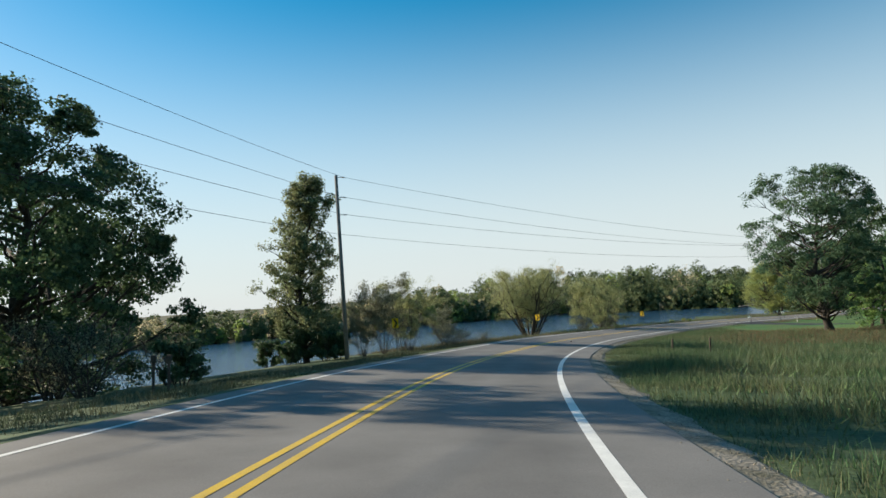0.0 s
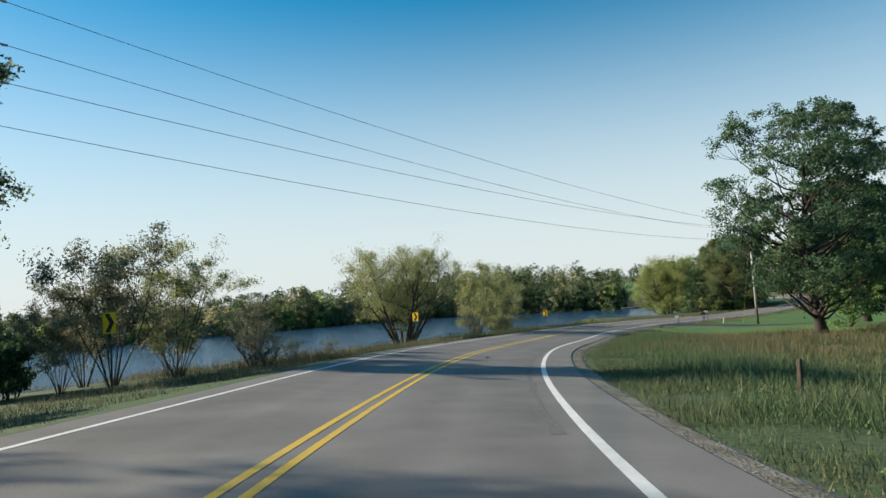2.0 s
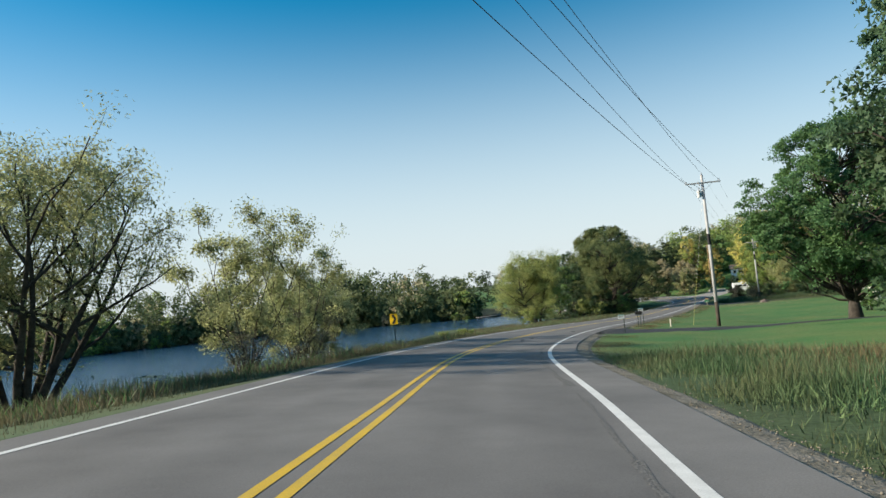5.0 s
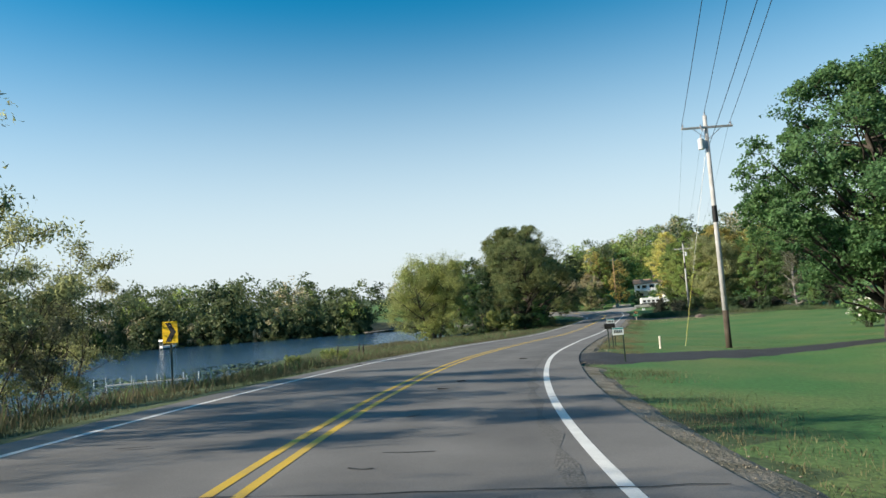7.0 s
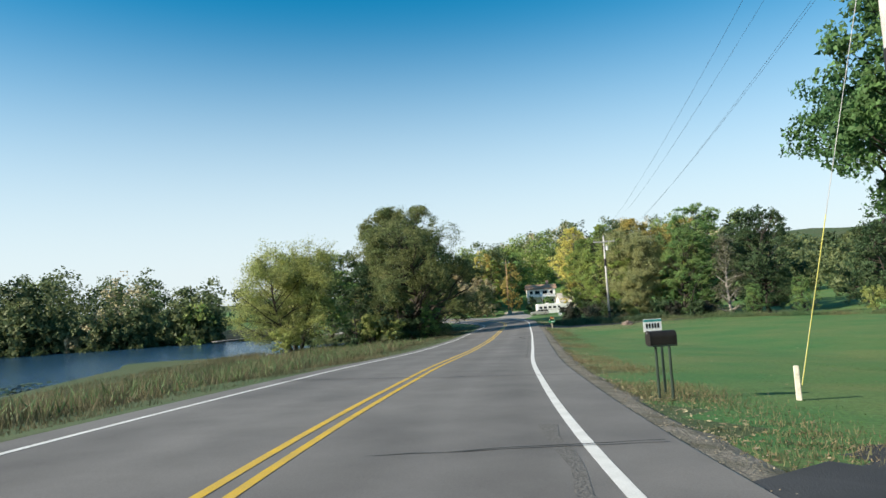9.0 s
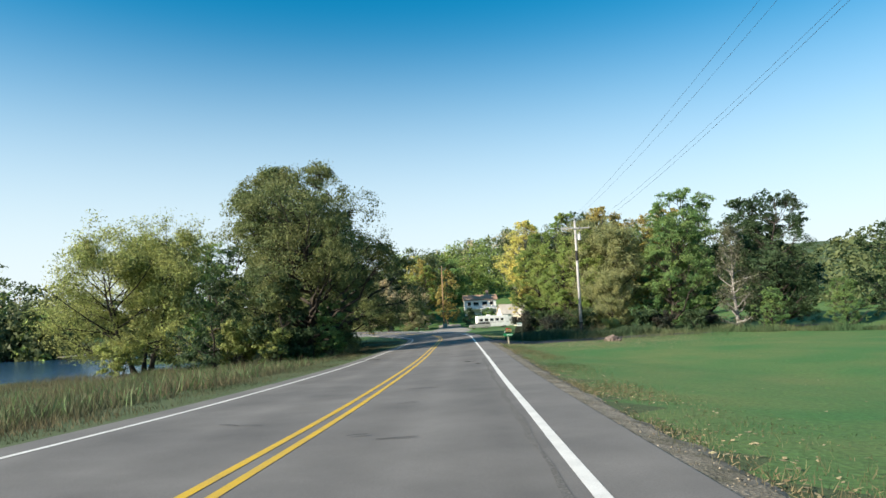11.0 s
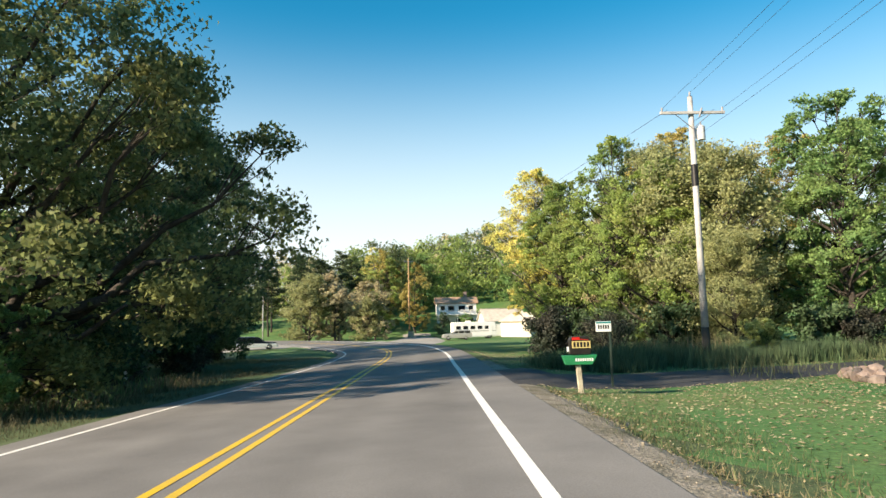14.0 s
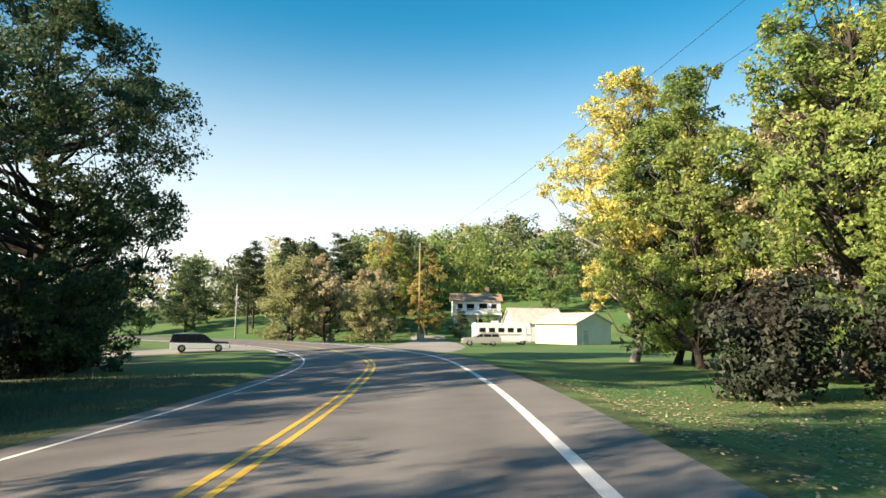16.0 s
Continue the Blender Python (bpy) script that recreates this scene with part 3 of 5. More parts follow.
def leaf_cloud(rng, centres, sizes, count, length, width, flat=0.75, droop=0.0):
    """Many small pointed leaves in clumps around the centres."""
    pick = rng.integers(0, len(centres), count)
    off = rng.normal(size=(count, 3))
    off /= np.linalg.norm(off, axis=1)[:, None]
    off *= (rng.random(count) ** 0.5)[:, None] * sizes[pick][:, None]
    off[:, 2] *= flat
    c = centres[pick] + off
    # leaves turn their faces outwards, away from the crown's middle
    away = c - (centres.mean(axis=0) - np.array([0, 0, 0.8]))
    away /= np.maximum(1e-6, np.linalg.norm(away, axis=1))[:, None]
    face = rng.normal(size=(count, 3)) * 0.75 + away
    face /= np.linalg.norm(face, axis=1)[:, None]
    a = rng.normal(size=(count, 3))
    a[:, 2] -= droop
    a -= face * (a * face).sum(axis=1)[:, None]
    a /= np.maximum(1e-6, np.linalg.norm(a, axis=1))[:, None]
    b = np.cross(face, a)
    k = rng.uniform(0.65, 1.35, count)[:, None]
    n = np.cross(a, b)
    a, b = a * k * length / 2, b * k * width / 2
    v = np.stack([c - a * 0.8 - b + n * 0.02, c - a * 0.6 + b, c + a], axis=1).reshape(-1, 3)
    return v, np.arange(count * 3).reshape(-1, 3)


def grow(name, at, height, radius, leaves, bark=None, seed=1, count=9000, low=0.3, top=0.35, limbs=16, stems=1, size=(0.3, 0.17), clump=1.0, twigs=6, lean=(0, 0), droop=0.0,
         label="", category="tree", group="", trunk_r=None, spread_up=0.35, bare=0.0, flat=0.75, sink=0.25):
    """A tree: tapered trunk and limbs in one mesh, and a crown of many small leaves round the twigs."""
    rng = np.random.default_rng(seed)
    r0 = trunk_r or height * 0.02
    branches, centres, sizes = [], [], []
    for s in range(stems):
        az = 2 * math.pi * (s + rng.uniform(-0.3, 0.3)) / stems
        out = 0.0 if stems == 1 else rng.uniform(0.25, 0.6)
        d = np.array([math.cos(az) * out + lean[0], math.sin(az) * out + lean[1], 1.0])
        start = np.array([math.cos(az) * r0 * (1.5 if stems > 1 else 0), math.sin(az) * r0 * (1.5 if stems > 1 else 0), -sink])
        h = height * (1.0 if stems == 1 else rng.uniform(0.72, 0.97))
        sr = r0 if stems == 1 else r0 * 0.55
        pts, radii, _ = limb(rng, start, d / np.linalg.norm(d), h * 0.92 + sink, sr, sr * 0.12, n=9, lift=0.25, kink=0.05)
        radii[0] *= 1.35
        branches.append((pts, radii))
        pts = np.array(pts)
        per = max(3, limbs // stems)
        for k in range(per):
            u = low + (0.97 - low) * ((k + rng.uniform(0, 0.9)) / per)
            f = u * 9
            i = min(int(f), 8)
            p = pts[i] + (pts[i + 1] - pts[i]) * (f - i)
            rr = radii[i] * 0.55 + 0.01
            env = math.sin(math.pi * min(1, max(0.05, ((u - low) / (1 - low)) * (1 - top) + top * 0.8))) ** 0.6
            a = 2.4 * k + rng.uniform(-0.5, 0.5) + s
            ln = radius * env * rng.uniform(0.65, 1.1) * (1.0 if stems == 1 else 0.62)
            el = spread_up + 0.5 * u + rng.uniform(-0.2, 0.2)
            d = np.array([math.cos(a), math.sin(a), math.tan(min(1.2, el)) * 0.75])
            lp, lr, ld = limb(rng, p, d / np.linalg.norm(d), ln, rr, 0.02, n=5, lift=0.35 - droop)
            branches.append((lp, lr))
            for j in range(twigs):
                w = rng.uniform(0.3, 1.0)
                g = w * 5
                m = min(int(g), 4)
                q0 = lp[m] + (lp[m + 1] - lp[m]) * (g - m)
                td = ld * 0.7 + rng.normal(0, 0.7, 3) + np.array([0, 0, 0.2 - droop])
                tl = ln * rng.uniform(0.18, 0.4)
                tp, tr, _ = limb(rng, q0, td / np.linalg.norm(td), tl, max(0.012, lr[m] * 0.45), 0.008, n=3, lift=0.1 - droop)
                branches.append((tp, tr))
                if rng.random() >= bare:
                    centres += [tp[-1], tp[-2]]
                    sizes += [clump * rng.uniform(0.55, 1.15), clump * rng.uniform(0.4, 0.9)]
        centres.append(pts[-1])
        sizes.append(clump)
    x, y = at
    ob = thing(name, pose(x, y, gz(x, y)), label, category, group)
    v, f = tubes(branches)
    mesh_object("trunk", v, f, bark or M_BARK, ob, smooth=True)
    v, f = leaf_cloud(rng, np.array(centres), np.array(sizes), count, size[0], size[1], flat, droop)
    mesh_object("crown", v, f, leaves, ob)
    return ob


def bough(rng, p, q, r0, r1, n=5, bow=0.25):
    """A limb that leaves the trunk at p, first outwards and then up to q."""
    p, q = np.array(p, float), np.array(q, float)
    d = q - p
    mid = p + d * np.array([0.6, 0.6, 0.5 - bow]) + rng.normal(0, 0.05 * np.linalg.norm(d), 3)
    pts, radii = [], []
    for k in range(n + 1):
        u = k / n
        pts.append(p * (1 - u) ** 2 + mid * 2 * u * (1 - u) + q * u * u + (rng.normal(0, 0.025 * np.linalg.norm(d), 3) if 0 < k < n else 0))
        radii.append(r0 + (r1 - r0) * u ** 0.8)
    return pts, radii


def leafy_tree(name, at, height, radius, leaves, seed=1, count=30000, base=0.1, widest=0.42, lobes=40, lobe=0.3, clumps=11, size=(0.2, 0.16), bark=None, trunk_r=None, uneven=0.2, fill=0.5,
               shape=2.0, lean=(0.0, 0.0), open_low=0.0, label="", category="tree", group="", sink=0.25, bare=0.0, flat=0.65):
    """A broad-leaved tree: a trunk that forks into boughs, each bearing a rounded lobe of leaf clumps, with sky between the lobes.
    base, widest: where the crown begins and is widest, as shares of the height; shape: how square its outline is; fill: how far in the lobes go."""
    rng = np.random.default_rng(seed)
    r0 = trunk_r or height * 0.022
    z0 = base * height
    ph = rng.uniform(0, 6.28, 3)
    top = np.array([lean[0] * height, lean[1] * height, height * 0.8])
    trunk, tr = bough(rng, (0, 0, -sink), top, r0, r0 * 0.22, 8, 0.0)
    tr[0] *= 1.45
    tr[1] *= 1.08
    branches, centres, sizes = [(trunk, tr)], [], []
    trunk = np.array(trunk)
    made, k = 0, 0
    while made < lobes and k < 2000:
        k += 1
        u = (k * 0.618034 + rng.uniform(0, 0.12)) % 1.0
        v = abs(u - widest) / (widest if u < widest else 1 - widest)
        env = max(0.0, 1 - v ** shape) ** 0.5 if u >= widest else max(0.45, (1 - v ** shape * 0.8)) ** 0.5
        if rng.random() > env + 0.12:
            continue
        az = 2.39996 * made + rng.uniform(-0.4, 0.4)
        reach = radius * env * (1 + uneven * (math.sin(az + ph[0]) * 0.5 + math.sin(2 * az + ph[1] + 3 * u) * 0.6 + math.sin(3 * az + ph[2] - 5 * u) * 0.4))
        lr = lobe * radius * rng.uniform(0.65, 1.2) * (0.7 + 0.3 * env)
        rad = max(0.0, reach - lr * 0.85) * rng.uniform(1 - fill, 1.0)
        z = min(z0 + u * (height - z0), height - lr * 0.6)
        if open_low and u < 0.3 and rng.random() < open_low:
            continue
        shift = np.array([lean[0], lean[1], 0]) * z
        c = np.array([rad * math.cos(az), rad * math.sin(az), z]) + shift
        made += 1
        zt = min(max(z - rng.uniform(0.35, 0.75) * rad - 0.6, height * 0.09), height * 0.74)
        f = min(zt / (height * 0.8) * 8, 7.99)
        i = int(f)
        foot = trunk[i] + (trunk[i + 1] - trunk[i]) * (f - i)
        br = min(tr[i] * 0.6, 0.022 * np.linalg.norm(c - foot) + 0.03)
        lp, lrad = bough(rng, foot, c, br, 0.02, 5, rng.uniform(0.1, 0.3))
        branches.append((lp, lrad))
        out = np.array([math.cos(az), math.sin(az), 0.0]) * min(1.0, rad / (0.4 * radius + 0.01))
        for j in range(clumps):
            d = rng.normal(size=3) + out * 0.5 + np.array([0, 0, 0.4])
            d /= np.linalg.norm(d)
            p = c + d * lr * rng.uniform(0.5, 1.0) * np.array([1, 1, 0.75])
            if j % 2 == 0:
                branches.append(bough(rng, lp[-1 if j % 4 else -2], p, 0.03, 0.008, 2, 0.0))
            if rng.random() >= bare:
                centres.append(p)
                sizes.append(lr * rng.uniform(0.26, 0.5))
    x, y = at
    ob = thing(name, pose(x, y, gz(x, y)), label, category, group)
    v, f = tubes(branches)
    mesh_object("trunk", v, f, bark or M_BARK, ob, smooth=True)
    centres, sizes = np.array(centres), np.array(sizes)
    v, f = leaf_cloud(rng, centres, sizes, count, size[0], size[1], flat)
    mesh_object("crown", v, f, leaves, ob)
    return ob


def pine_tree(at, height, radius, seed, label, group=""):
    """A tall pine: a bare straight trunk and flat, uneven tiers of needles on its upper half."""
    rng = np.random.default_rng(seed)
    trunk = [np.array([rng.normal(0, 0.08), rng.normal(0, 0.08), -0.3 + (height * 0.97) * k / 8]) for k in range(9)]
    branches, centres, sizes = [(trunk, [0.24 - 0.026 * k for k in range(9)])], [], []
    for k in range(26):
        u = (k + rng.uniform(0, 0.9)) / 26
        z = height * (0.3 + 0.68 * u)
        ln = radius * (1 - 0.75 * u ** 1.6) * rng.uniform(0.5, 1.05)
        az = 2.4 * k + rng.uniform(-0.5, 0.5)
        tip = np.array([math.cos(az) * ln, math.sin(az) * ln, z + ln * rng.uniform(-0.05, 0.3)])
        lp, lr = bough(rng, (0, 0, z), tip, 0.06, 0.015, 4, 0.05)
        branches.append((lp, lr))
        for w in (0.45, 0.65, 0.85, 1.0):
            centres.append(np.array(lp[0]) * (1 - w) + tip * w + rng.normal(0, 0.15, 3))
            sizes.append(radius * rng.uniform(0.16, 0.3))
    x, y = at
    ob = thing("pine_tree", pose(x, y, gz(x, y)), label, "tree", group)
    v, f = tubes(branches)
    mesh_object("trunk", v, f, M_BARK, ob, smooth=True)
    v, f = leaf_cloud(rng, np.array(centres), np.array(sizes), 9000, 0.36, 0.13, 0.45)
    mesh_object("crown", v, f, M_PINE, ob)
    return ob


def plant(ob, x, y, turn, scale=1.0, tall=None, sink=0.0):
    return copy_thing(ob, pose(x, y, gz(x, y) - sink, 0, 0, turn) @ Matrix.Diagonal((scale, scale, tall or scale, 1)))


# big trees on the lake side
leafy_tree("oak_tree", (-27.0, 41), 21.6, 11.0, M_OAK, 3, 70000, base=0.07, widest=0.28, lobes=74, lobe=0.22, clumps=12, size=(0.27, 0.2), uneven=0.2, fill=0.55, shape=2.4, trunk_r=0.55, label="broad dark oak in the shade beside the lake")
grow("poplar_tree", (-13.4, 60.3), 18.2, 4.2, M_POPLAR, seed=14, count=44000, low=0.03, limbs=64, twigs=8, size=(0.2, 0.16), clump=0.75, spread_up=0.6, top=0.2, label="tall narrow poplar with small grey-green leaves", trunk_r=0.25)
grow("willow_tree", (12.0, 97.0), 11.2, 8.8, M_WILLOW, seed=12, count=60000, low=0.3, limbs=66, stems=11, twigs=8, size=(0.17, 0.06), clump=1.0, spread_up=0.5, label="thin olive willow with many leaning stems", trunk_r=0.34)
grow("willow_tree", (97.0, 191.0), 17.0, 13.5, M_WILLOW_Y, seed=22, count=75000, low=0.16, limbs=60, stems=5, twigs=10, size=(0.3, 0.11), clump=1.45, spread_up=0.5, droop=0.15, label="rounded yellow-green willow at the lake edge", trunk_r=0.45)
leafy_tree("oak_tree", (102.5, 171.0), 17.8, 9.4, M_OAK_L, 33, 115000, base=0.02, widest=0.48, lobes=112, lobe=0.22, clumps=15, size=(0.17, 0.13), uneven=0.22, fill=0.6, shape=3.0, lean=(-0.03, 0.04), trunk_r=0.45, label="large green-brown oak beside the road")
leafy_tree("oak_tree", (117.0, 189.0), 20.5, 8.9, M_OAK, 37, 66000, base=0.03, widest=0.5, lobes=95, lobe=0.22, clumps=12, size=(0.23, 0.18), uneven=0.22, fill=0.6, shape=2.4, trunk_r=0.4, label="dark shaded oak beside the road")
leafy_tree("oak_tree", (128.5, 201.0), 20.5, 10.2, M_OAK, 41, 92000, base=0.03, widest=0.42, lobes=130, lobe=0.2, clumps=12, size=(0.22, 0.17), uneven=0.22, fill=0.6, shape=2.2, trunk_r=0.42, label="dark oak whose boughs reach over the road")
# big trees on the lawn side
leafy_tree("oak_tree", (44.2, 75.6), 19.6, 8.2, M_OAK_BLUE, 47, 60000, base=0.12, widest=0.55, lobes=95, lobe=0.23, clumps=12, size=(0.21, 0.16), uneven=0.25, fill=0.55, shape=2.6, open_low=0.1, trunk_r=0.42, label="tall oak with pale trunk at the meadow's edge")
leafy_tree("maple_tree", (79.3, 107.4), 19.6, 9.7, M_MAPLE, 57, 100000, base=0.19, widest=0.42, lobes=140, lobe=0.2, clumps=12, size=(0.23, 0.19), uneven=0.1, fill=0.55, shape=2.4, trunk_r=0.5, label="large dense dark green maple on the lawn")

# middle-sized trees, built in each colour (a full one for near, a plainer one for far) and set out
mid, low_mid = {}, {}
for key, name, mat, seed, h, r, word, at, far_at in (
        ("green", "maple_tree", M_GREEN, 61, 14, 5.2, "green leafy maple at the edge of the wood", (140.8, 151.0), (148.0, 104.0)),
        ("lime", "ash_tree", M_LIME, 67, 16, 5.4, "yellow-green ash at the edge of the wood", (142.5, 166.0), (203.0, 244.0)),
        ("gold", "birch_tree", M_GOLD, 71, 17.5, 5.3, "golden yellow birch at the edge of the wood", (152.5, 178.4), (213.0, 257.0)),
        ("rust", "elm_tree", M_RUST, 73, 13, 4.8, "rust-brown autumn elm at the edge of the wood", (149.5, 168.5), (180.0, 236.0)),
        ("amber", "hickory_tree", M_AMBER, 75, 18, 5.2, "amber hickory at the edge of the wood", (151.5, 157.0), (205.0, 245.0)),
        ("oak", "oak_tree", M_OAK, 79, 15, 6.0, "dark green oak at the edge of the wood", (143.5, 140.0), (144.0, 114.0)),
        ("willow", "willow_tree", M_WILLOW, 83, 12, 5.0, "pale olive willow at the edge of the wood", (139.5, 157.5), (179.0, 243.0)),
        ("thin", "bare_tree", M_TWIGGY, 89, 11.8, 2.6, "nearly bare grey tree with few brown leaves", (137.3, 143.2), (183.0, 238.0))):
    thin = key == "thin"
    for store, spot, count, size, twigs in ((mid, at, 36000, (0.17, 0.13), 8), (low_mid, far_at, 9500, (0.34, 0.26), 6)):
        if thin or key == "willow":
            store[key] = grow(name, spot, h, r, mat, seed=seed + (store is low_mid), count=count // 5 if thin else count, low=0.04, limbs=34, twigs=twigs, size=size, clump=1.05, spread_up=0.45,
                              label=word, bare=0.5 if thin else 0, trunk_r=0.22, bark=M_BARK_PALE if thin else None, group="trees at the wood's edge")
        else:
            near = store is mid
            store[key] = leafy_tree(name, spot, h, r, mat, seed + (not near), count, base=0.2 if key == "gold" else 0.05, widest=0.38, lobes=(95 if key == "gold" else 80) if near else 36, lobe=0.23 if near else 0.33, clumps=10 if near else 7, size=size,
                                    uneven=0.25, fill=0.6, shape=1.8, trunk_r=0.22, bark=M_BARK_PALE if key == "gold" else None, label=word, group="trees at the wood's edge")
for key, x, y, turn, sc in (("lime", 147.5, 173.0, 80, 0.92), ("lime", 151.0, 175.5, 200, 0.86), ("amber", 148.0, 163.0, 300, 1.05), ("green", 147.5, 151.5, 80, 1.3),
                            ("green", 134.0, 133.0, 40, 0.36), ("willow", 135.5, 156.5, 30, 0.55), ("lime", 139.3, 161.5, 111, 0.82), ("thin", 143.5, 161.0, 20, 1.15), ("willow", 141.0, 161.0, 210, 1.15), ("thin", 146.0, 167.0, 70, 1.2),
                            ("green", 135.5, 139.5, 250, 0.32)):
    plant(mid[key], x, y, turn, sc, sink=0.15)
for key, x, y, turn, sc in (("oak", 141.0, 126.0, 50, 0.72), ("oak", 152.0, 168.0, 20, 1.15), ("oak", 153.0, 175.0, 120, 1.0), ("oak", 148.0, 143.0, 150, 1.05), ("oak", 153.0, 127.0, 10, 1.0), ("oak", 140.0, 96.0, 70, 1.0), ("oak", 126.0, 88.0, 170, 1.0),
                            ("green", 112.0, 82.0, 220, 1.0), ("oak", 154.0, 130.0, 250, 0.75), ("rust", 185.0, 230.5, 140, 0.85), ("rust", 190.0, 238.0, 250, 0.9), ("willow", 183.0, 231.0, 33, 0.7), ("rust", 206.0, 247.0, 10, 0.95),
                            ("green", 232.0, 228.0, 20, 1.2), ("green", 226.0, 252.0, 77, 1.1), ("oak", 58.5, 88.0, 100, 1.1), ("green", 92.0, 96.0, 60, 1.2), ("green", 60.0, 66.0, 10, 1.0), ("oak", 75.0, 72.0, 60, 1.05), ("green", 92.0, 78.0, 90, 1.05), ("oak", 52.0, 52.0, 60, 0.9), ("green", 53.5, 83.0, 60, 0.6), ("oak", 60.5, 82.0, 160, 0.6), ("green", 69.0, 85.0, 260, 0.65), ("oak", 101.0, 104.0, 20, 0.8), ("green", 108.0, 96.0, 200, 0.85), ("oak", 119.0, 106.0, 200, 0.8),
                            # oaks left of x = -20: added, mostly out of view, to shade the road
                            ("oak", -25.0, 24.5, 10, 1.2), ("oak", -24.0, 9.0, 70, 1.2), ("oak", -27.0, -6.0, 140, 1.2), ("green", -31.0, 33.0, 40, 1.1), ("oak", -33.5, 55.0, 80, 1.4), ("oak", 103.0, 201.0, 40, 1.05), ("oak", 119.0, 207.0, 140, 1.05),
                            ("oak", 127.5, 214.0, 240, 1.0), ("oak", 136.0, 219.0, 20, 0.85), ("green", 112.0, 204.0, 80, 1.1), ("willow", 176.8, 239.5, 10, 0.95), ("oak", 97.5, 168.3, 30, 0.48), ("green", 101.2, 166.4, 130, 0.36), ("oak", 106.8, 172.6, 230, 0.42), ("oak", 93.5, 171.5, 330, 0.5), ("amber", 204.8, 236.8, 70, 0.85), ("rust", 197.0, 244.0, 70, 0.9), ("oak", 180.8, 275.0, 30, 0.8), ("green", 175.0, 281.0, 80, 0.8), ("oak", 186.0, 281.0, 130, 0.9), ("oak", 169.0, 284.0, 200, 0.8), ("oak", 204.5, 229.5, 10, 0.35), ("green", 209.0, 226.5, 90, 0.35)):
    plant(low_mid[key], x, y, turn, sc, sink=0.15)

for k, (x, y, h) in enumerate(((188.0, 254.5, 15.5), (192.0, 252.5, 16.5), (195.5, 255.0, 15.0), (192.0, 259.5, 17.0), (198.5, 250.0, 16.0), (185.0, 262.0, 15.0), (201.0, 255.5, 17.5), (188.5, 265.0, 16.0))):
    pine_tree((x, y), h, 4.3, 500 + k, "tall dark pine with a bare trunk on the slope", "pines on the slope")


# shrubs: many thin stems with small leaves
def shrub(name, at, height, radius, leaves, seed, count, bare, label, stems=9, size=(0.16, 0.08), clump=0.42):
    return grow(name, at, height, radius, leaves, seed=seed, count=count, low=0.2, limbs=stems * 3, stems=stems, twigs=4, size=size, clump=clump, spread_up=0.5, trunk_r=0.07, bare=bare,
                label=label, category="shrub", group="shrubs on the bank")


bush_w = shrub("willow_shrub", (-6.3, 61.5), 8.6, 3.6, M_TWIGGY, 101, 10500, 0.0, "tall thin grey-brown willow shrub on the bank", 9, (0.16, 0.075), 0.75)
bush_y = shrub("willow_shrub", (31.0, 124.0), 9.6, 4.2, M_WILLOW, 113, 15000, 0.0, "tall thin olive willow shrub on the bank", 9, (0.16, 0.07), 0.75)
bush_b = shrub("bare_shrub", (-0.5, 67.0), 2.6, 2.4, M_TWIGGY, 103, 2200, 0.4, "nearly bare brown shrub on the bank", 10, (0.1, 0.05), 0.7)
bush_g = shrub("green_shrub", (95.0, 170.5), 4.0, 3.6, M_WILLOW_Y, 107, 9000, 0.0, "rounded yellow-green shrub beside the road", 10, (0.2, 0.1))
bush_d = shrub("dark_shrub", (-12.3, 29.5), 2.5, 1.4, M_OAK, 109, 3600, 0.05, "small dark sapling on the verge", 5, (0.19, 0.12))
bush_k = grow("bramble_bush", (133.6, 167.4), 2.9, 2.8, M_BRAMBLE, seed=111, count=8500, low=0.05, limbs=32, stems=8, twigs=4, size=(0.17, 0.11), clump=0.6, spread_up=0.35, trunk_r=0.07, label="dense dark reddish-green bramble below the trees", category="shrub", group="brambles below the wood")
for x, y, turn, sc in ((134.8, 164.0, 80, 0.85), (136.5, 161.0, 20, 0.7), (135.0, 150.5, 60, 0.8), (136.0, 146.0, 140, 0.75),
                      (119.5, 187.0, 30, 0.9), (123.5, 192.0, 100, 0.95), (127.0, 196.5, 200, 1.0), (130.5, 200.5, 280, 1.0), (114.0, 184.5, 20, 0.8), (108.0, 180.0, 90, 0.8), (133.5, 205.5, 180, 0.9)):
    plant(bush_k, x, y, turn, sc, sink=0.05)
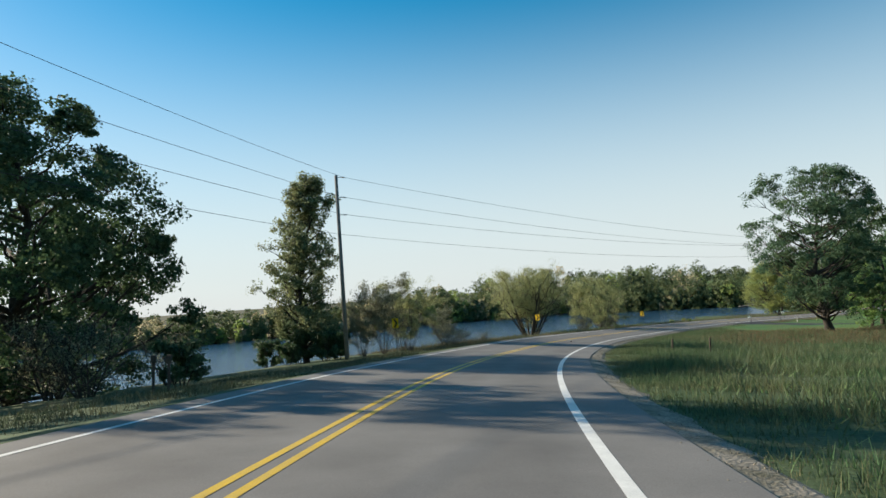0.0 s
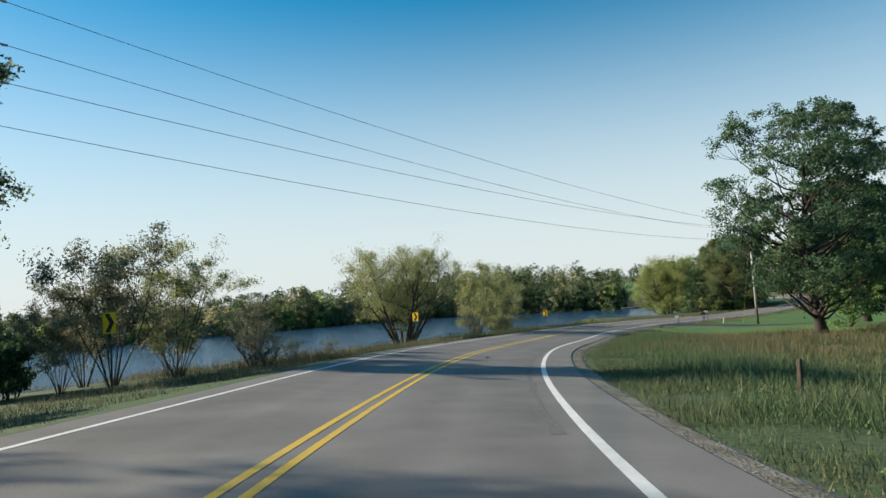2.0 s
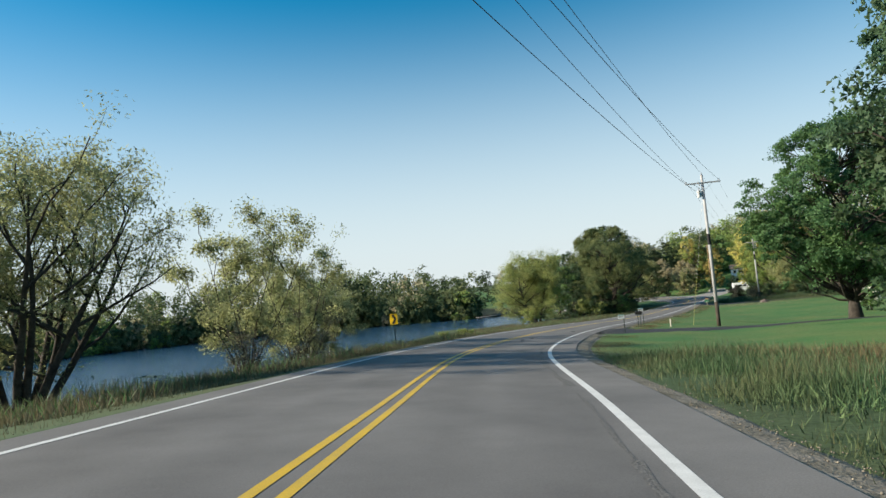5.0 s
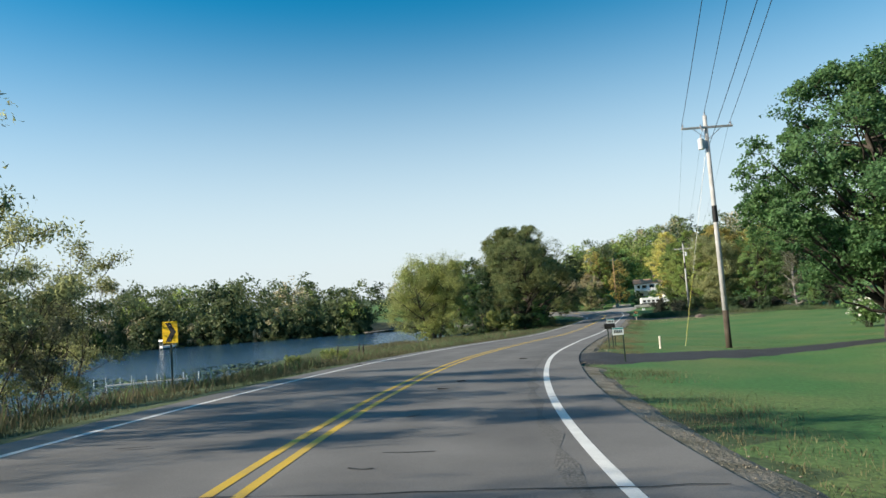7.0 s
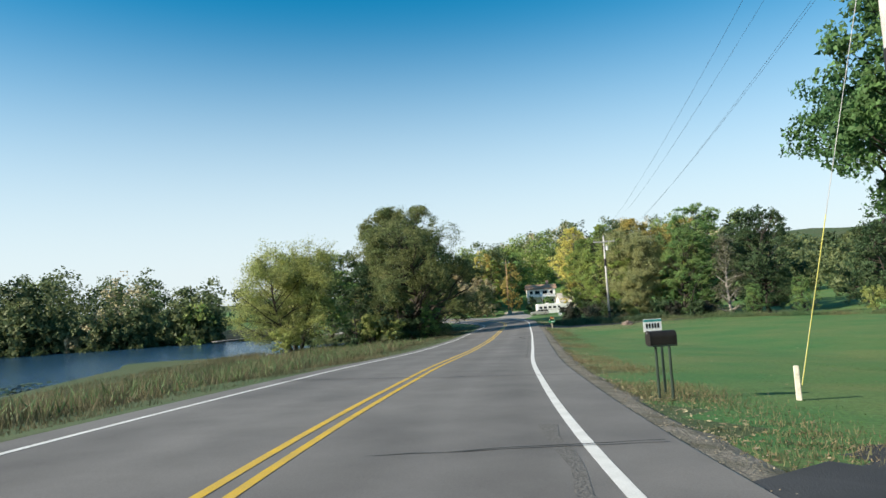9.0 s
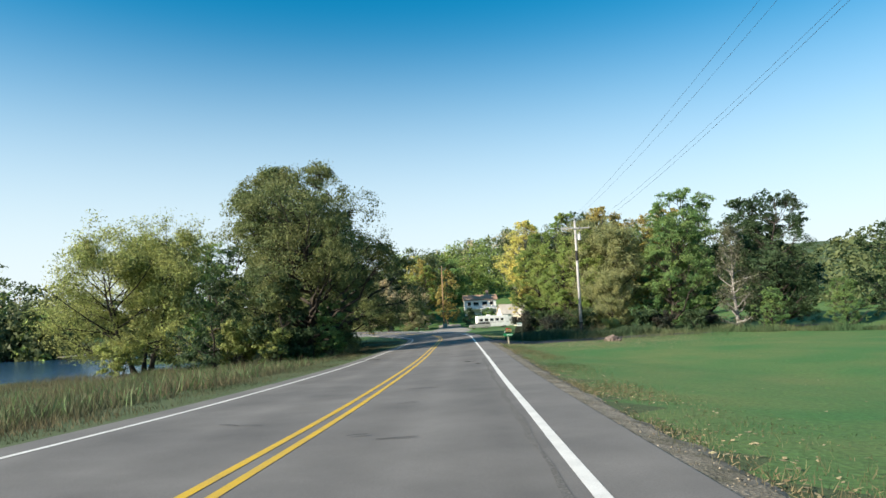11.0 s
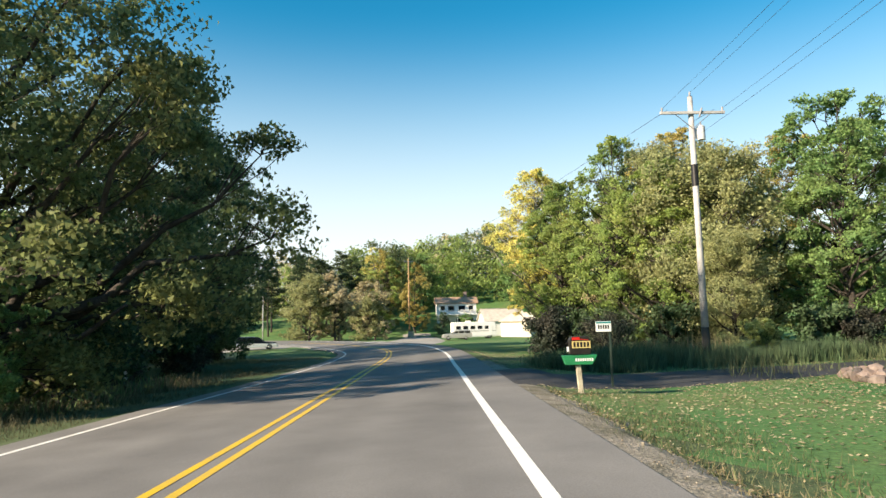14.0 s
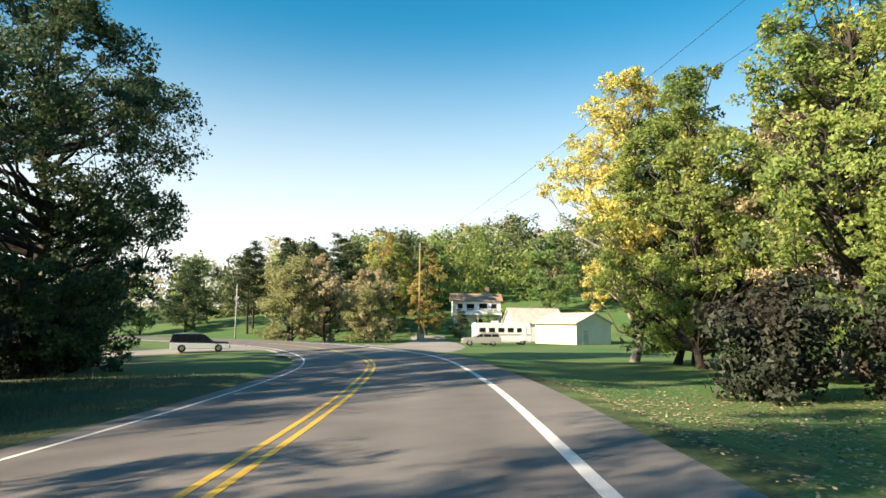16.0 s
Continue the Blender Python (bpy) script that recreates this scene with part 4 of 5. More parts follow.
for ob, x, y, turn, sc in ((bush_w, -9.0, 66.0, 50, 0.85), (bush_y, -4.0, 64.5, 150, 0.85), (bush_w, -5.0, 67.5, 250, 0.8), (bush_w, -1.0, 71.0, 310, 0.6), (bush_w, -8.0, 60.0, 10, 0.6), (bush_b, 0.5, 64.5, 200, 0.8), (bush_b, 4.0, 77.0, 90, 0.5), (bush_b, 1.5, 71.0, 10, 0.6),
                           (bush_b, -17.5, 31.0, 60, 1.5), (bush_b, -21.0, 34.0, 160, 1.8), (bush_b, -16.0, 37.0, 20, 1.2), (bush_d, -17.5, 62.0, 60, 1.3), (bush_d, -11.0, 62.5, 130, 1.2), (bush_d, -14.5, 57.5, 10, 0.9), (bush_d, -11.3, 58.3, 70, 1.3), (bush_d, -13.8, 59.3, 170, 1.4), (bush_d, -10.5, 60.5, 250, 1.1),
                           (bush_y, 27.5, 119.5, 70, 1.05), (bush_y, 25.5, 110.0, 150, 1.1), (bush_y, 21.5, 104.0, 250, 1.1), (bush_w, 29.5, 121.5, 20, 0.8), (bush_b, 26.0, 109.0, 30, 1.0), (bush_b, 21.5, 103.5, 130, 1.0), (bush_g, 96.5, 168.0, 30, 0.75), (bush_d, 99.0, 167.5, 80, 1.3),
                           (bush_d, 105.5, 174.5, 80, 1.4), (bush_d, 97.0, 174.0, 10, 1.6), (bush_g, 92.5, 186.0, 100, 0.9), (bush_g, 104.5, 186.0, 200, 0.9), (bush_d, 112.0, 181.5, 10, 1.5), (bush_d, 129.0, 203.5, 100, 1.8), (bush_d, 133.5, 207.0, 200, 1.5), (bush_d, 107.5, 177.5, 200, 1.6), (bush_d, 141.0, 168.0, 50, 1.4), (bush_d, 139.0, 164.5, 150, 1.4), (bush_d, 136.0, 160.0, 150, 1.4),
                           (bush_b, 132.0, 162.5, 10, 1.0), (bush_d, 134.0, 152.0, 40, 1.2), (bush_d, 133.0, 146.0, 140, 1.1),
                           (bush_g, 129.5, 154.0, 140, 0.5), (bush_d, 119.0, 96.0, 140, 1.6), (bush_g, 132.0, 124.5, 20, 0.8), (bush_g, 44.9, 124.3, 50, 0.24), (bush_g, 46.3, 125.4, 150, 0.2), (bush_g, 41.6, 121.6, 250, 0.22)):
    plant(ob, x, y, turn, sc, sink=0.05)


# ---------------------------------------------------------------- far woods, uncountable: one object for each colour
def wood(name, spots, mat, seed, cards, size, label):
    rng = np.random.default_rng(seed)
    vs = []
    for x, y, h, r in spots:
        k = 34
        u = rng.random(k)
        ang = rng.random(k) * 2 * math.pi
        z = 0.04 + 0.94 * u
        rad = r * np.sin(np.pi * np.clip(0.22 + 0.74 * u, 0, 1)) ** 0.7 * rng.uniform(0.45, 1.0, k)
        c = np.stack([rad * np.cos(ang), rad * np.sin(ang), z * h], axis=1)
        v, _ = leaf_cloud(rng, c, np.full(k, r * 0.34), cards, size, size * 0.7)
        vs.append(v + np.array([x, y, gz(x, y) - 0.3]))
    v = np.concatenate(vs)
    return tagged(mesh_object(name, v, np.arange(len(v)).reshape(-1, 3), mat), label, "woods", kind="stuff")


rw = random.Random(5)
spots = {"green": [], "rust": [], "lime": [], "pine": []}


def scatter(n, fx, choose, h0, h1):
    for _ in range(n):
        x, y = fx()
        h = rw.uniform(h0, h1) * float(np.interp(x, [-120, -50, 10, 60], [0.66, 0.68, 0.86, 1.0]))
        spots[rw.choices(list(choose), list(choose.values()))[0]].append((x, y, h, h * rw.uniform(0.3, 0.42)))


def far_shore():
    x = rw.uniform(-330, 112)
    return x, float(np.interp(x, FAR_X, FAR_Y)) + 3 + 70 * rw.random() ** 1.6


def far_shore_front():
    x = rw.uniform(-200, 112)
    return x, float(np.interp(x, FAR_X, FAR_Y)) + rw.uniform(-1.0, 4)


def hill_behind():
    while True:
        x, y = rw.uniform(195, 310), rw.uniform(200, 320)
        hx = (x - 180) * 0.75 + (y - 215) * 0.66
        if hx > 50 and not (200 < x < 238 and 215 < y < 250):
            return x, y


def north_wood():
    return rw.uniform(60, 240), rw.uniform(315, 390)


def east_wood():
    while True:
        x, y = rw.uniform(178, 310), rw.uniform(50, 205)
        if x - 150 > 0.5 * max(0, y - 165) and not (x < 235 and 185 < y < 205):
            return x, y


scatter(320, far_shore, {"green": 8, "rust": 1, "lime": 1, "pine": 1.5}, 13, 19)
scatter(270, far_shore_front, {"green": 8, "rust": 1.0, "lime": 1.2}, 4, 11)
scatter(170, hill_behind, {"green": 4, "rust": 1.2, "lime": 4, "pine": 0.3}, 13, 18)
scatter(60, north_wood, {"green": 4, "pine": 3, "rust": 1}, 12, 17)
scatter(90, east_wood, {"green": 8, "pine": 1.5}, 11, 15)
wood("far_woods", spots["green"], M_FAR, 201, 680, 0.85, "dense dark green woods on the far shore and hill")
wood("far_autumn_woods", spots["rust"], M_RUST, 202, 680, 0.85, "rust-coloured trees among the far woods")
wood("far_yellow_woods", spots["lime"], M_LIME, 203, 680, 0.85, "yellow-green trees among the far woods")
wood("far_pine_woods", spots["pine"], M_PINE, 204, 420, 1.05, "dark pines among the far woods")


# ---------------------------------------------------------------- grass, weeds and fallen leaves
def blades(name, n, s0, s1, a0, a1, h0, h1, mat, seed, label, category, width=0.018, lean=0.35, power=1.0, dips=None, ramp=0.5):
    rng = np.random.default_rng(seed)
    s = rng.uniform(s0, s1, n)
    a = a0 + (a1 - a0) * rng.random(n) ** power
    i = np.clip(np.searchsorted(STA, s), 0, len(ROAD) - 1)
    x, y = ROAD[i, 0] + RIGHT[i, 0] * a + rng.normal(0, 0.3, n), ROAD[i, 1] + RIGHT[i, 1] * a + rng.normal(0, 0.3, n)
    # clumps: keep more where a slow wave is high
    keep = (np.sin(x * 0.9 + 2 * np.sin(y * 0.37)) + np.sin(y * 1.1 + x * 0.23) + rng.normal(0, 0.9, n)) > -0.6
    if dips is not None:
        keep &= dips(x, y)
    x, y = x[keep], y[keep]
    st, off, _, _ = along(x, y)
    bare = (off > 0) & (off < 10) & (((st > 118) & (st < 128)) | ((st > 202) & (st < 210)))
    x, y, off = x[~bare], y[~bare], np.abs(off[~bare])
    n = len(x)
    z = ground(x, y) - 0.03
    h = rng.uniform(h0, h1, n) * np.clip((off - 4.6) / ramp, 0.25, 1) * (0.75 + 0.35 * np.sin(x * 0.5) * np.sin(y * 0.43))
    ang = rng.random(n) * 2 * math.pi
    w = width * rng.uniform(0.7, 1.6, n)
    l = rng.normal(0, lean, (n, 2)) * h[:, None]
    base = np.stack([x, y, z], axis=1)
    side = np.stack([np.cos(ang) * w, np.sin(ang) * w, np.zeros(n)], axis=1)
    tip = base + np.stack([l[:, 0], l[:, 1], h], axis=1)
    v = np.stack([base - side, base + side, tip], axis=1).reshape(-1, 3)
    return tagged(mesh_object(name, v, np.arange(n * 3).reshape(-1, 3), mat), label, category, kind="stuff")


blades("meadow_grass", 190000, -2, 96, EDGE_R + 0.9, 32, 0.28, 0.8, M_BLADES, 301, "rough meadow grass going to seed", "grass", 0.009, power=1.5, ramp=3.5)
blades("weeds", 24000, 62, 98, EDGE_R + 4, 30, 0.5, 1.0, M_DRY, 302, "dry brown weeds standing in the meadow", "weeds", 0.012, lean=0.22, ramp=9.0)
blades("meadow_herbs", 60000, -2, 98, EDGE_R + 2.0, 30, 0.12, 0.5, M_HERB, 311, "broad-leaved green herbs in the meadow", "weeds", 0.03, lean=0.8, power=1.2, ramp=5.0)
blades("meadow_tufts", 16000, -2, 98, EDGE_R + 3.0, 32, 0.5, 0.95, M_PALE, 312, "pale grey-green grass tufts in the meadow", "grass", 0.014, lean=0.45, power=1.1, ramp=5.0)
blades("dead_grass", 42000, 126, 203, EDGE_R + 0.45, EDGE_R + 2.6, 0.03, 0.09, M_STRAW, 314, "flattened straw-coloured grass beside the asphalt", "grass", 0.012, lean=1.2, power=1.3)
blades("mown_grass", 150000, 118, 206, EDGE_R + 1.5, 30, 0.02, 0.06, M_MOWN, 313, "short mown lawn grass", "grass", 0.012, lean=0.6, power=1.5)
blades("verge_grass", 175000, -2, 240, EDGE_L - 0.3, EDGE_L - 9.0, 0.1, 0.45, M_VERGE, 303, "uncut grass on the verge above the lake", "grass", 0.009, power=1.3, ramp=2.5)
blades("bank_grass", 150000, 60, 215, EDGE_L - 3.5, EDGE_L - 36, 0.3, 0.85, M_BANK, 304, "tall straw-coloured grass on the bank", "grass", 0.014, power=1.15)
blades("bank_weeds", 16000, 85, 215, EDGE_L - 4, EDGE_L - 26, 0.4, 0.9, M_HERB, 310, "leafy green weeds on the bank", "weeds", 0.03, lean=0.5, power=1.4)
blades("lawn_edge_grass", 40000, 92, 215, EDGE_R + 0.8, EDGE_R + 3.5, 0.03, 0.12, M_LAWN_BLADES, 305, "short grass at the lawn's edge", "grass", 0.008, power=1.5)
blades("reed_stalks", 9000, 205, 228, EDGE_R + 9, EDGE_R + 24, 1.2, 1.75, M_STRAW, 315, "pale dry reed stalks below the wood", "reeds", 0.011, lean=0.07,
       dips=lambda x, y: (x > 129.5) & (x < 137) & (y > 156) & (y < 163.5))
blades("reeds", 6000, 205, 228, EDGE_R + 8, EDGE_R + 22, 0.4, 1.1, M_BLADES, 306, "tall rough grass below the wood", "grass", 0.012, lean=0.3)


WOOD_X, WOOD_Y = [126, 130.5, 132.5, 135.0, 133.0], [108, 128, 140, 152, 160]
blades("wood_edge_grass", 240000, 180, 226, 16, 58, 0.5, 1.15, M_BLADES, 307, "tall pale grass between the lawn and the wood", "grass", 0.014, lean=0.25,
       dips=lambda x, y: (np.abs(x - np.interp(y, WOOD_Y, WOOD_X)) < 1.7) & (y > 108) & (y < 160))


DRIVE_X, DRIVE_Y = [114.5, 119, 126, 136, 150], [156.6, 153.6, 149.5, 144, 138]
blades("driveway_grass", 260000, 198, 228, EDGE_R + 2.6, 32, 0.55, 1.2, M_TALL, 309, "tall dark grass along the far side of the driveway", "grass", 0.016, lean=0.22,
       dips=lambda x, y: (x > 119) & (x < 146) & (y - np.interp(x, DRIVE_X, DRIVE_Y) > 3.2) & (y - np.interp(x, DRIVE_X, DRIVE_Y) < 11.5))


def stones(name, n, s0, s1, a0, a1, seed, label):
    """Loose stones at the asphalt's edge, each a rough eight-sided lump."""
    rng = np.random.default_rng(seed)
    s = rng.uniform(s0, s1, n)
    a = a0 + np.abs(rng.normal(0, 1, n)) * (a1 - a0) * 0.5
    i = np.clip(np.searchsorted(STA, s), 0, len(ROAD) - 1)
    x, y = ROAD[i, 0] + RIGHT[i, 0] * a + rng.normal(0, 0.25, n) * TAN[i, 0], ROAD[i, 1] + RIGHT[i, 1] * a + rng.normal(0, 0.25, n) * TAN[i, 1]
    d = a - EDGE_R
    z = ROAD[i, 2] - a * np.tan(np.radians(ROAD[i, 3])) - 0.03 - 0.13 * np.clip(d, 0, 0.6) - 0.31 * np.clip(d - 0.6, 0, 0.9)
    r = rng.uniform(0.006, 0.02, n)
    six = np.array([(1, 0, 0), (0, 1, 0), (-1, 0, 0), (0, -1, 0), (0, 0, 0.7), (0, 0, -0.7)], float)
    v = np.stack([x, y, z + r * 0.3], axis=1)[:, None, :] + six[None] * r[:, None, None] * rng.uniform(0.6, 1.4, (n, 6, 1))
    tri = np.array([(0, 1, 4), (1, 2, 4), (2, 3, 4), (3, 0, 4), (1, 0, 5), (2, 1, 5), (3, 2, 5), (0, 3, 5)])
    f = (np.arange(n)[:, None, None] * 6 + tri[None]).reshape(-1, 3)
    return tagged(mesh_object(name, v.reshape(-1, 3), f, M_STONES), label, "gravel", kind="stuff")


stones("loose_gravel", 9000, 2, 214, EDGE_R - 0.12, EDGE_R + 1.0, 411, "loose tan gravel along the asphalt edge")
blades("shoulder_weeds", 70000, 2, 214, EDGE_R + 0.15, EDGE_R + 2.6, 0.05, 0.24, M_LAWN_BLADES, 308, "thin weeds growing into the gravel", "weeds", 0.007, power=0.7)


def litter(name, n, spot, mat, seed, label):
    rng = np.random.default_rng(seed)
    x, y = spot(rng, n)
    s, lat, _, _ = along(x, y)
    ok = lat > EDGE_R + 0.5
    x, y = x[ok], y[ok]
    c = np.stack([x, y, ground(x, y) + 0.02], axis=1)
    n = len(c)
    ang = rng.random(n) * 2 * math.pi
    r = rng.uniform(0.02, 0.055, n)
    a = np.stack([np.cos(ang) * r, np.sin(ang) * r, rng.normal(0, 0.006, n)], axis=1)
    b = np.stack([-np.sin(ang) * r * 0.6, np.cos(ang) * r * 0.6, rng.normal(0, 0.006, n)], axis=1)
    v = np.stack([c - a, c + b, c + a, c - b], axis=1).reshape(-1, 3)
    return tagged(mesh_object(name, v, np.arange(n * 4).reshape(-1, 4), mat), label, "fallen leaves", kind="stuff")


litter("fallen_leaves", 14000, lambda r, n: (r.normal(115, 6, n), r.normal(149.5, 4.5, n)), M_LITTER, 401, "pale fallen leaves scattered over the lawn")
litter("fallen_leaves_roadside", 14000, lambda r, n: (r.normal(126, 6, n), r.normal(166, 5, n)), M_LITTER, 402, "brown fallen leaves along the roadside")
litter("fallen_leaves_driveway", 1500, lambda r, n: (lambda x: (x, np.interp(x, DRIVE_X, DRIVE_Y) + 2.7 + r.normal(0, 0.2, n)))(r.uniform(116, 145, n)), M_LITTER, 404, "pale fallen leaves along the driveway edge")
litter("fallen_leaves_edge", 2500, lambda r, n: (lambda i, a: (ROAD[i, 0] + RIGHT[i, 0] * a + r.uniform(-0.5, 0.5, n), ROAD[i, 1] + RIGHT[i, 1] * a + r.uniform(-0.5, 0.5, n)))(np.clip(np.searchsorted(STA, r.uniform(128, 203, n)), 0, len(ROAD) - 1), EDGE_R + 0.5 + np.abs(r.normal(0, 0.9, n))), M_LITTER, 405, "dry leaves and dead grass along the asphalt edge")
litter("fallen_leaves_lawn", 700, lambda r, n: (r.uniform(60, 125, n), r.uniform(95, 150, n)), M_LITTER, 403, "a few fallen leaves on the open lawn")


# ---------------------------------------------------------------- poles and wires
def insulator(at, parent, up=1):
    bm = rod(at, (at[0], at[1], at[2] + 0.12 * up), 0.035, 0.05, 8)
    rod((at[0], at[1], at[2] + 0.12 * up), (at[0], at[1], at[2] + 0.2 * up), 0.055, 0.03, 8, bm)
    return part("insulator", bm, M_CERAMIC, parent)


def utility_pole(x, y, height, arm=None, arms_on_side=(), tank=None, band=None, label="", turn=0.0, r=0.17, foot=None):
    ob = thing("utility_pole", pose(x, y, gz(x, y), 0, 0, turn), label, "utility pole")
    shaft = part("shaft", rod((0, 0, -0.3), (0, 0, height), r, r * 0.68, 14), M_POLE, ob, smooth=True)
    part("pole_cap", rod((0, 0, height), (0, 0, height + 0.05), r * 0.7, r * 0.5, 12), M_STEEL, ob)
    if foot:
        part("dark_foot", rod((0, 0, -0.3), (0, 0, foot), r * 1.03, r * 1.01, 14), M_POLE_DARK, ob, "dark stained lower end of the pole", smooth=True)
    if band:
        part("band", rod((0, 0, band[0]), (0, 0, band[1]), r * 0.93, r * 0.9, 14), M_TARBAND, ob, "black plastic band")
    if arm:
        z, half = arm
        part("crossarm", box((half * 2, 0.1, 0.13), (0, -0.17, z), bevel=0.012), M_POLE, ob)
        for sx in (-1, 1):
            part("brace", rod((sx * half * 0.55, -0.18, z - 0.05), (0, -0.15, z - 0.75), 0.018), M_STEEL, ob)
            insulator((sx * (half - 0.1), -0.17, z + 0.06), ob)
        insulator((0, 0, height + 0.05), ob)
    for z, side in arms_on_side:
        part("side_bracket", rod((0, 0, z), (side * 0.75, 0, z + 0.05), 0.03, 0.022), M_CERAMIC, ob)
        part("insulator", rod((side * 0.62, 0, z + 0.04), (side * 0.85, 0, z + 0.05), 0.06, 0.05, 10), M_CERAMIC, ob)
    if tank:
        z, side = tank
        can = part("transformer", rod((side * 0.4, -0.05, z - 0.3), (side * 0.4, -0.05, z + 0.3), 0.18, 0.18, 18), M_TANK, ob, "grey transformer can", smooth=False)
        part("lid", rod((side * 0.4, -0.05, z + 0.3), (side * 0.4, -0.05, z + 0.36), 0.195, 0.13, 18), M_TANK, can)
        part("bushing", rod((side * 0.4, -0.05, z + 0.36), (side * 0.4, -0.05, z + 0.56), 0.04, 0.03), M_CERAMIC, can)
        part("cutout", rod((side * 0.3, -0.2, z + 0.75), (side * 0.42, -0.25, z + 1.15), 0.04, 0.04), M_CERAMIC, ob)
        part("hanger", box((0.3, 0.06, 0.5), (side * 0.2, -0.03, z)), M_STEEL, ob)
    part("ground_wire", rod((r * 0.95, 0.02, 0), (r * 0.66, 0.02, height * 0.9), 0.012, n=6), M_WIRE, ob)
    return ob


P1, P2, P3, P4, P5 = (-9.0, 56.2), (64.05, 110.3), (125.8, 155.6), (200.4, 235.0), (211.0, 304.0)
Z1, Z2, Z3, Z4 = gz(*P1), gz(*P2), gz(*P3), gz(*P4)
T1, T2, T3 = 12.3, 5.5, 1.95
old_pole = utility_pole(*P1, T1 - Z1, arms_on_side=((T1 - Z1 - 0.15, 1), (T1 - Z1 - 1.95, 1), (T1 - Z1 - 3.5, 1)), label="tall weathered wooden power pole on the verge", turn=38, r=0.2)
utility_pole(*P2, T2 - Z2, arm=(T2 - Z2 - 0.75, 1.55), tank=(T2 - Z2 - 1.75, -1), band=(T2 - Z2 - 6.5, T2 - Z2 - 5.5), label="grey wooden power pole with crossarm and transformer", turn=-35, foot=2.2)
utility_pole(*P3, T3 - Z3, arm=(T3 - Z3 - 0.8, 1.5), tank=(T3 - Z3 - 1.75, 1), band=(T3 - Z3 - 4.2, T3 - Z3 - 3.2), label="grey wooden power pole with crossarm and transformer", turn=-52, foot=1.6)
brown_pole = utility_pole(*P4, 16.5, arm=(15.9, 1.2), label="brown wooden power pole beside the side road", turn=-20)
for pole, wood_mat in ((brown_pole, M_POLE_BROWN), (old_pole, M_POLE_GREY)):
    for ob in pole.children:
        if ob.name.startswith("shaft"):
            ob.data.materials[0] = wood_mat
utility_pole(*P5, 9.5, label="thin wooden pole on the far lawn", turn=0, r=0.13)
utility_pole(174.7, 250.2, 8.5, label="thin wooden pole beside the far road", turn=0, r=0.12)


def wire(a, b, sag, r=0.014, label="black overhead power cable"):
    n = 18
    pts, radii = [], []
    for k in range(n + 1):
        u = k / n
        p = np.array(a) * (1 - u) + np.array(b) * u
        p[2] -= sag * 4 * u * (1 - u)
        pts.append(p)
        radii.append(r)
    v, f = tubes([(pts, radii)], 5)
    return tagged(mesh_object("power_line", v, f, M_WIRE), label, "power line", "overhead power lines")


side1 = (math.cos(radians(38)) * 0.72, math.sin(radians(38)) * 0.72)
arm2 = (math.cos(radians(-35)), math.sin(radians(-35)))
arm3 = (math.cos(radians(-52)), math.sin(radians(-52)))
for k, (z1, z2, o2, z0) in enumerate(((T1 - 0.1, T2 + 0.2, 0.0, 15.2), (T1 - 1.9, T2 - 0.55, -1.45, 13.4), (T1 - 3.45, T2 - 0.55, 1.45, 11.8), (T1 - 5.2, T2 - 2.0, 0.0, 10.1))):
    q = 1 if k < 3 else 0.25
    a = (P1[0] + side1[0] * q, P1[1] + side1[1] * q, z1)
    wire(a, (P2[0] + arm2[0] * o2, P2[1] + arm2[1] * o2, z2), 1.3)
    wire(a, (-30.0 + 0.5 * q, -24.0, z0), 1.0)
for o, dz in ((0.0, 0.2), (-1.4, -0.6), (1.4, -0.6), (0.0, -2.0)):
    wire((P2[0] + arm2[0] * o, P2[1] + arm2[1] * o, T2 + dz), (P3[0] + arm3[0] * o, P3[1] + arm3[1] * o, T3 + dz), 1.2, 0.006)
for o in (-1.1, 1.1):
    wire((P3[0] + arm3[0] * o, P3[1] + arm3[1] * o, T3 - 0.6), (P4[0] + arm3[0] * o, P4[1] + arm3[1] * o, Z4 + 16.0), 1.2, 0.01)

guy = thing("guy_wire", pose(63.7, 113.0, gz(63.7, 113.0)), "pole stay wire with bright yellow plastic guard", "stay wire")
STAY = Vector((0.35, -2.65, T2 - 1.6 - gz(63.7, 113.0)))
part("cable", rod((0, 0, 0), STAY, 0.01, n=6), M_STEEL, guy)
part("guard", rod((0, 0, -0.05), STAY * 0.36, 0.013, 0.012, 8), M_YELLOW_GUARD, guy, "yellow plastic guard tube")


# ---------------------------------------------------------------- signs
def chevron_sign(x, y, turn, z_mid, label):
    g = gz(x, y)
    ob = thing("chevron_sign", pose(x, y, g, 0, 0, turn), label, "road sign", "chevron signs round the curve")
    h = z_mid - g
    part("post", box((0.06, 0.045, h + 0.45), (0, 0.04, (h + 0.35) / 2 - 0.1), bevel=0.008), M_GREENPOST, ob, "dark steel channel post")
    plate = part("plate", box((0.62, 0.008, 0.8), (0, 0, h), bevel=0.002), M_SIGN_YELLOW, ob, "yellow reflective plate")
    part("arrow", outline([(-0.2, -0.36), (0.02, -0.36), (0.24, 0.0), (0.02, 0.36), (-0.2, 0.36), (0.02, 0.0)], 0.004, (0, -0.007, h)), M_SIGN_BLACK, plate, "black chevron arrow")
    for z in (-0.25, 0.25):
        part("bolt", rod((0, -0.004, h + z), (0, -0.014, h + z), 0.012, n=8), M_STEEL, plate)
    return ob


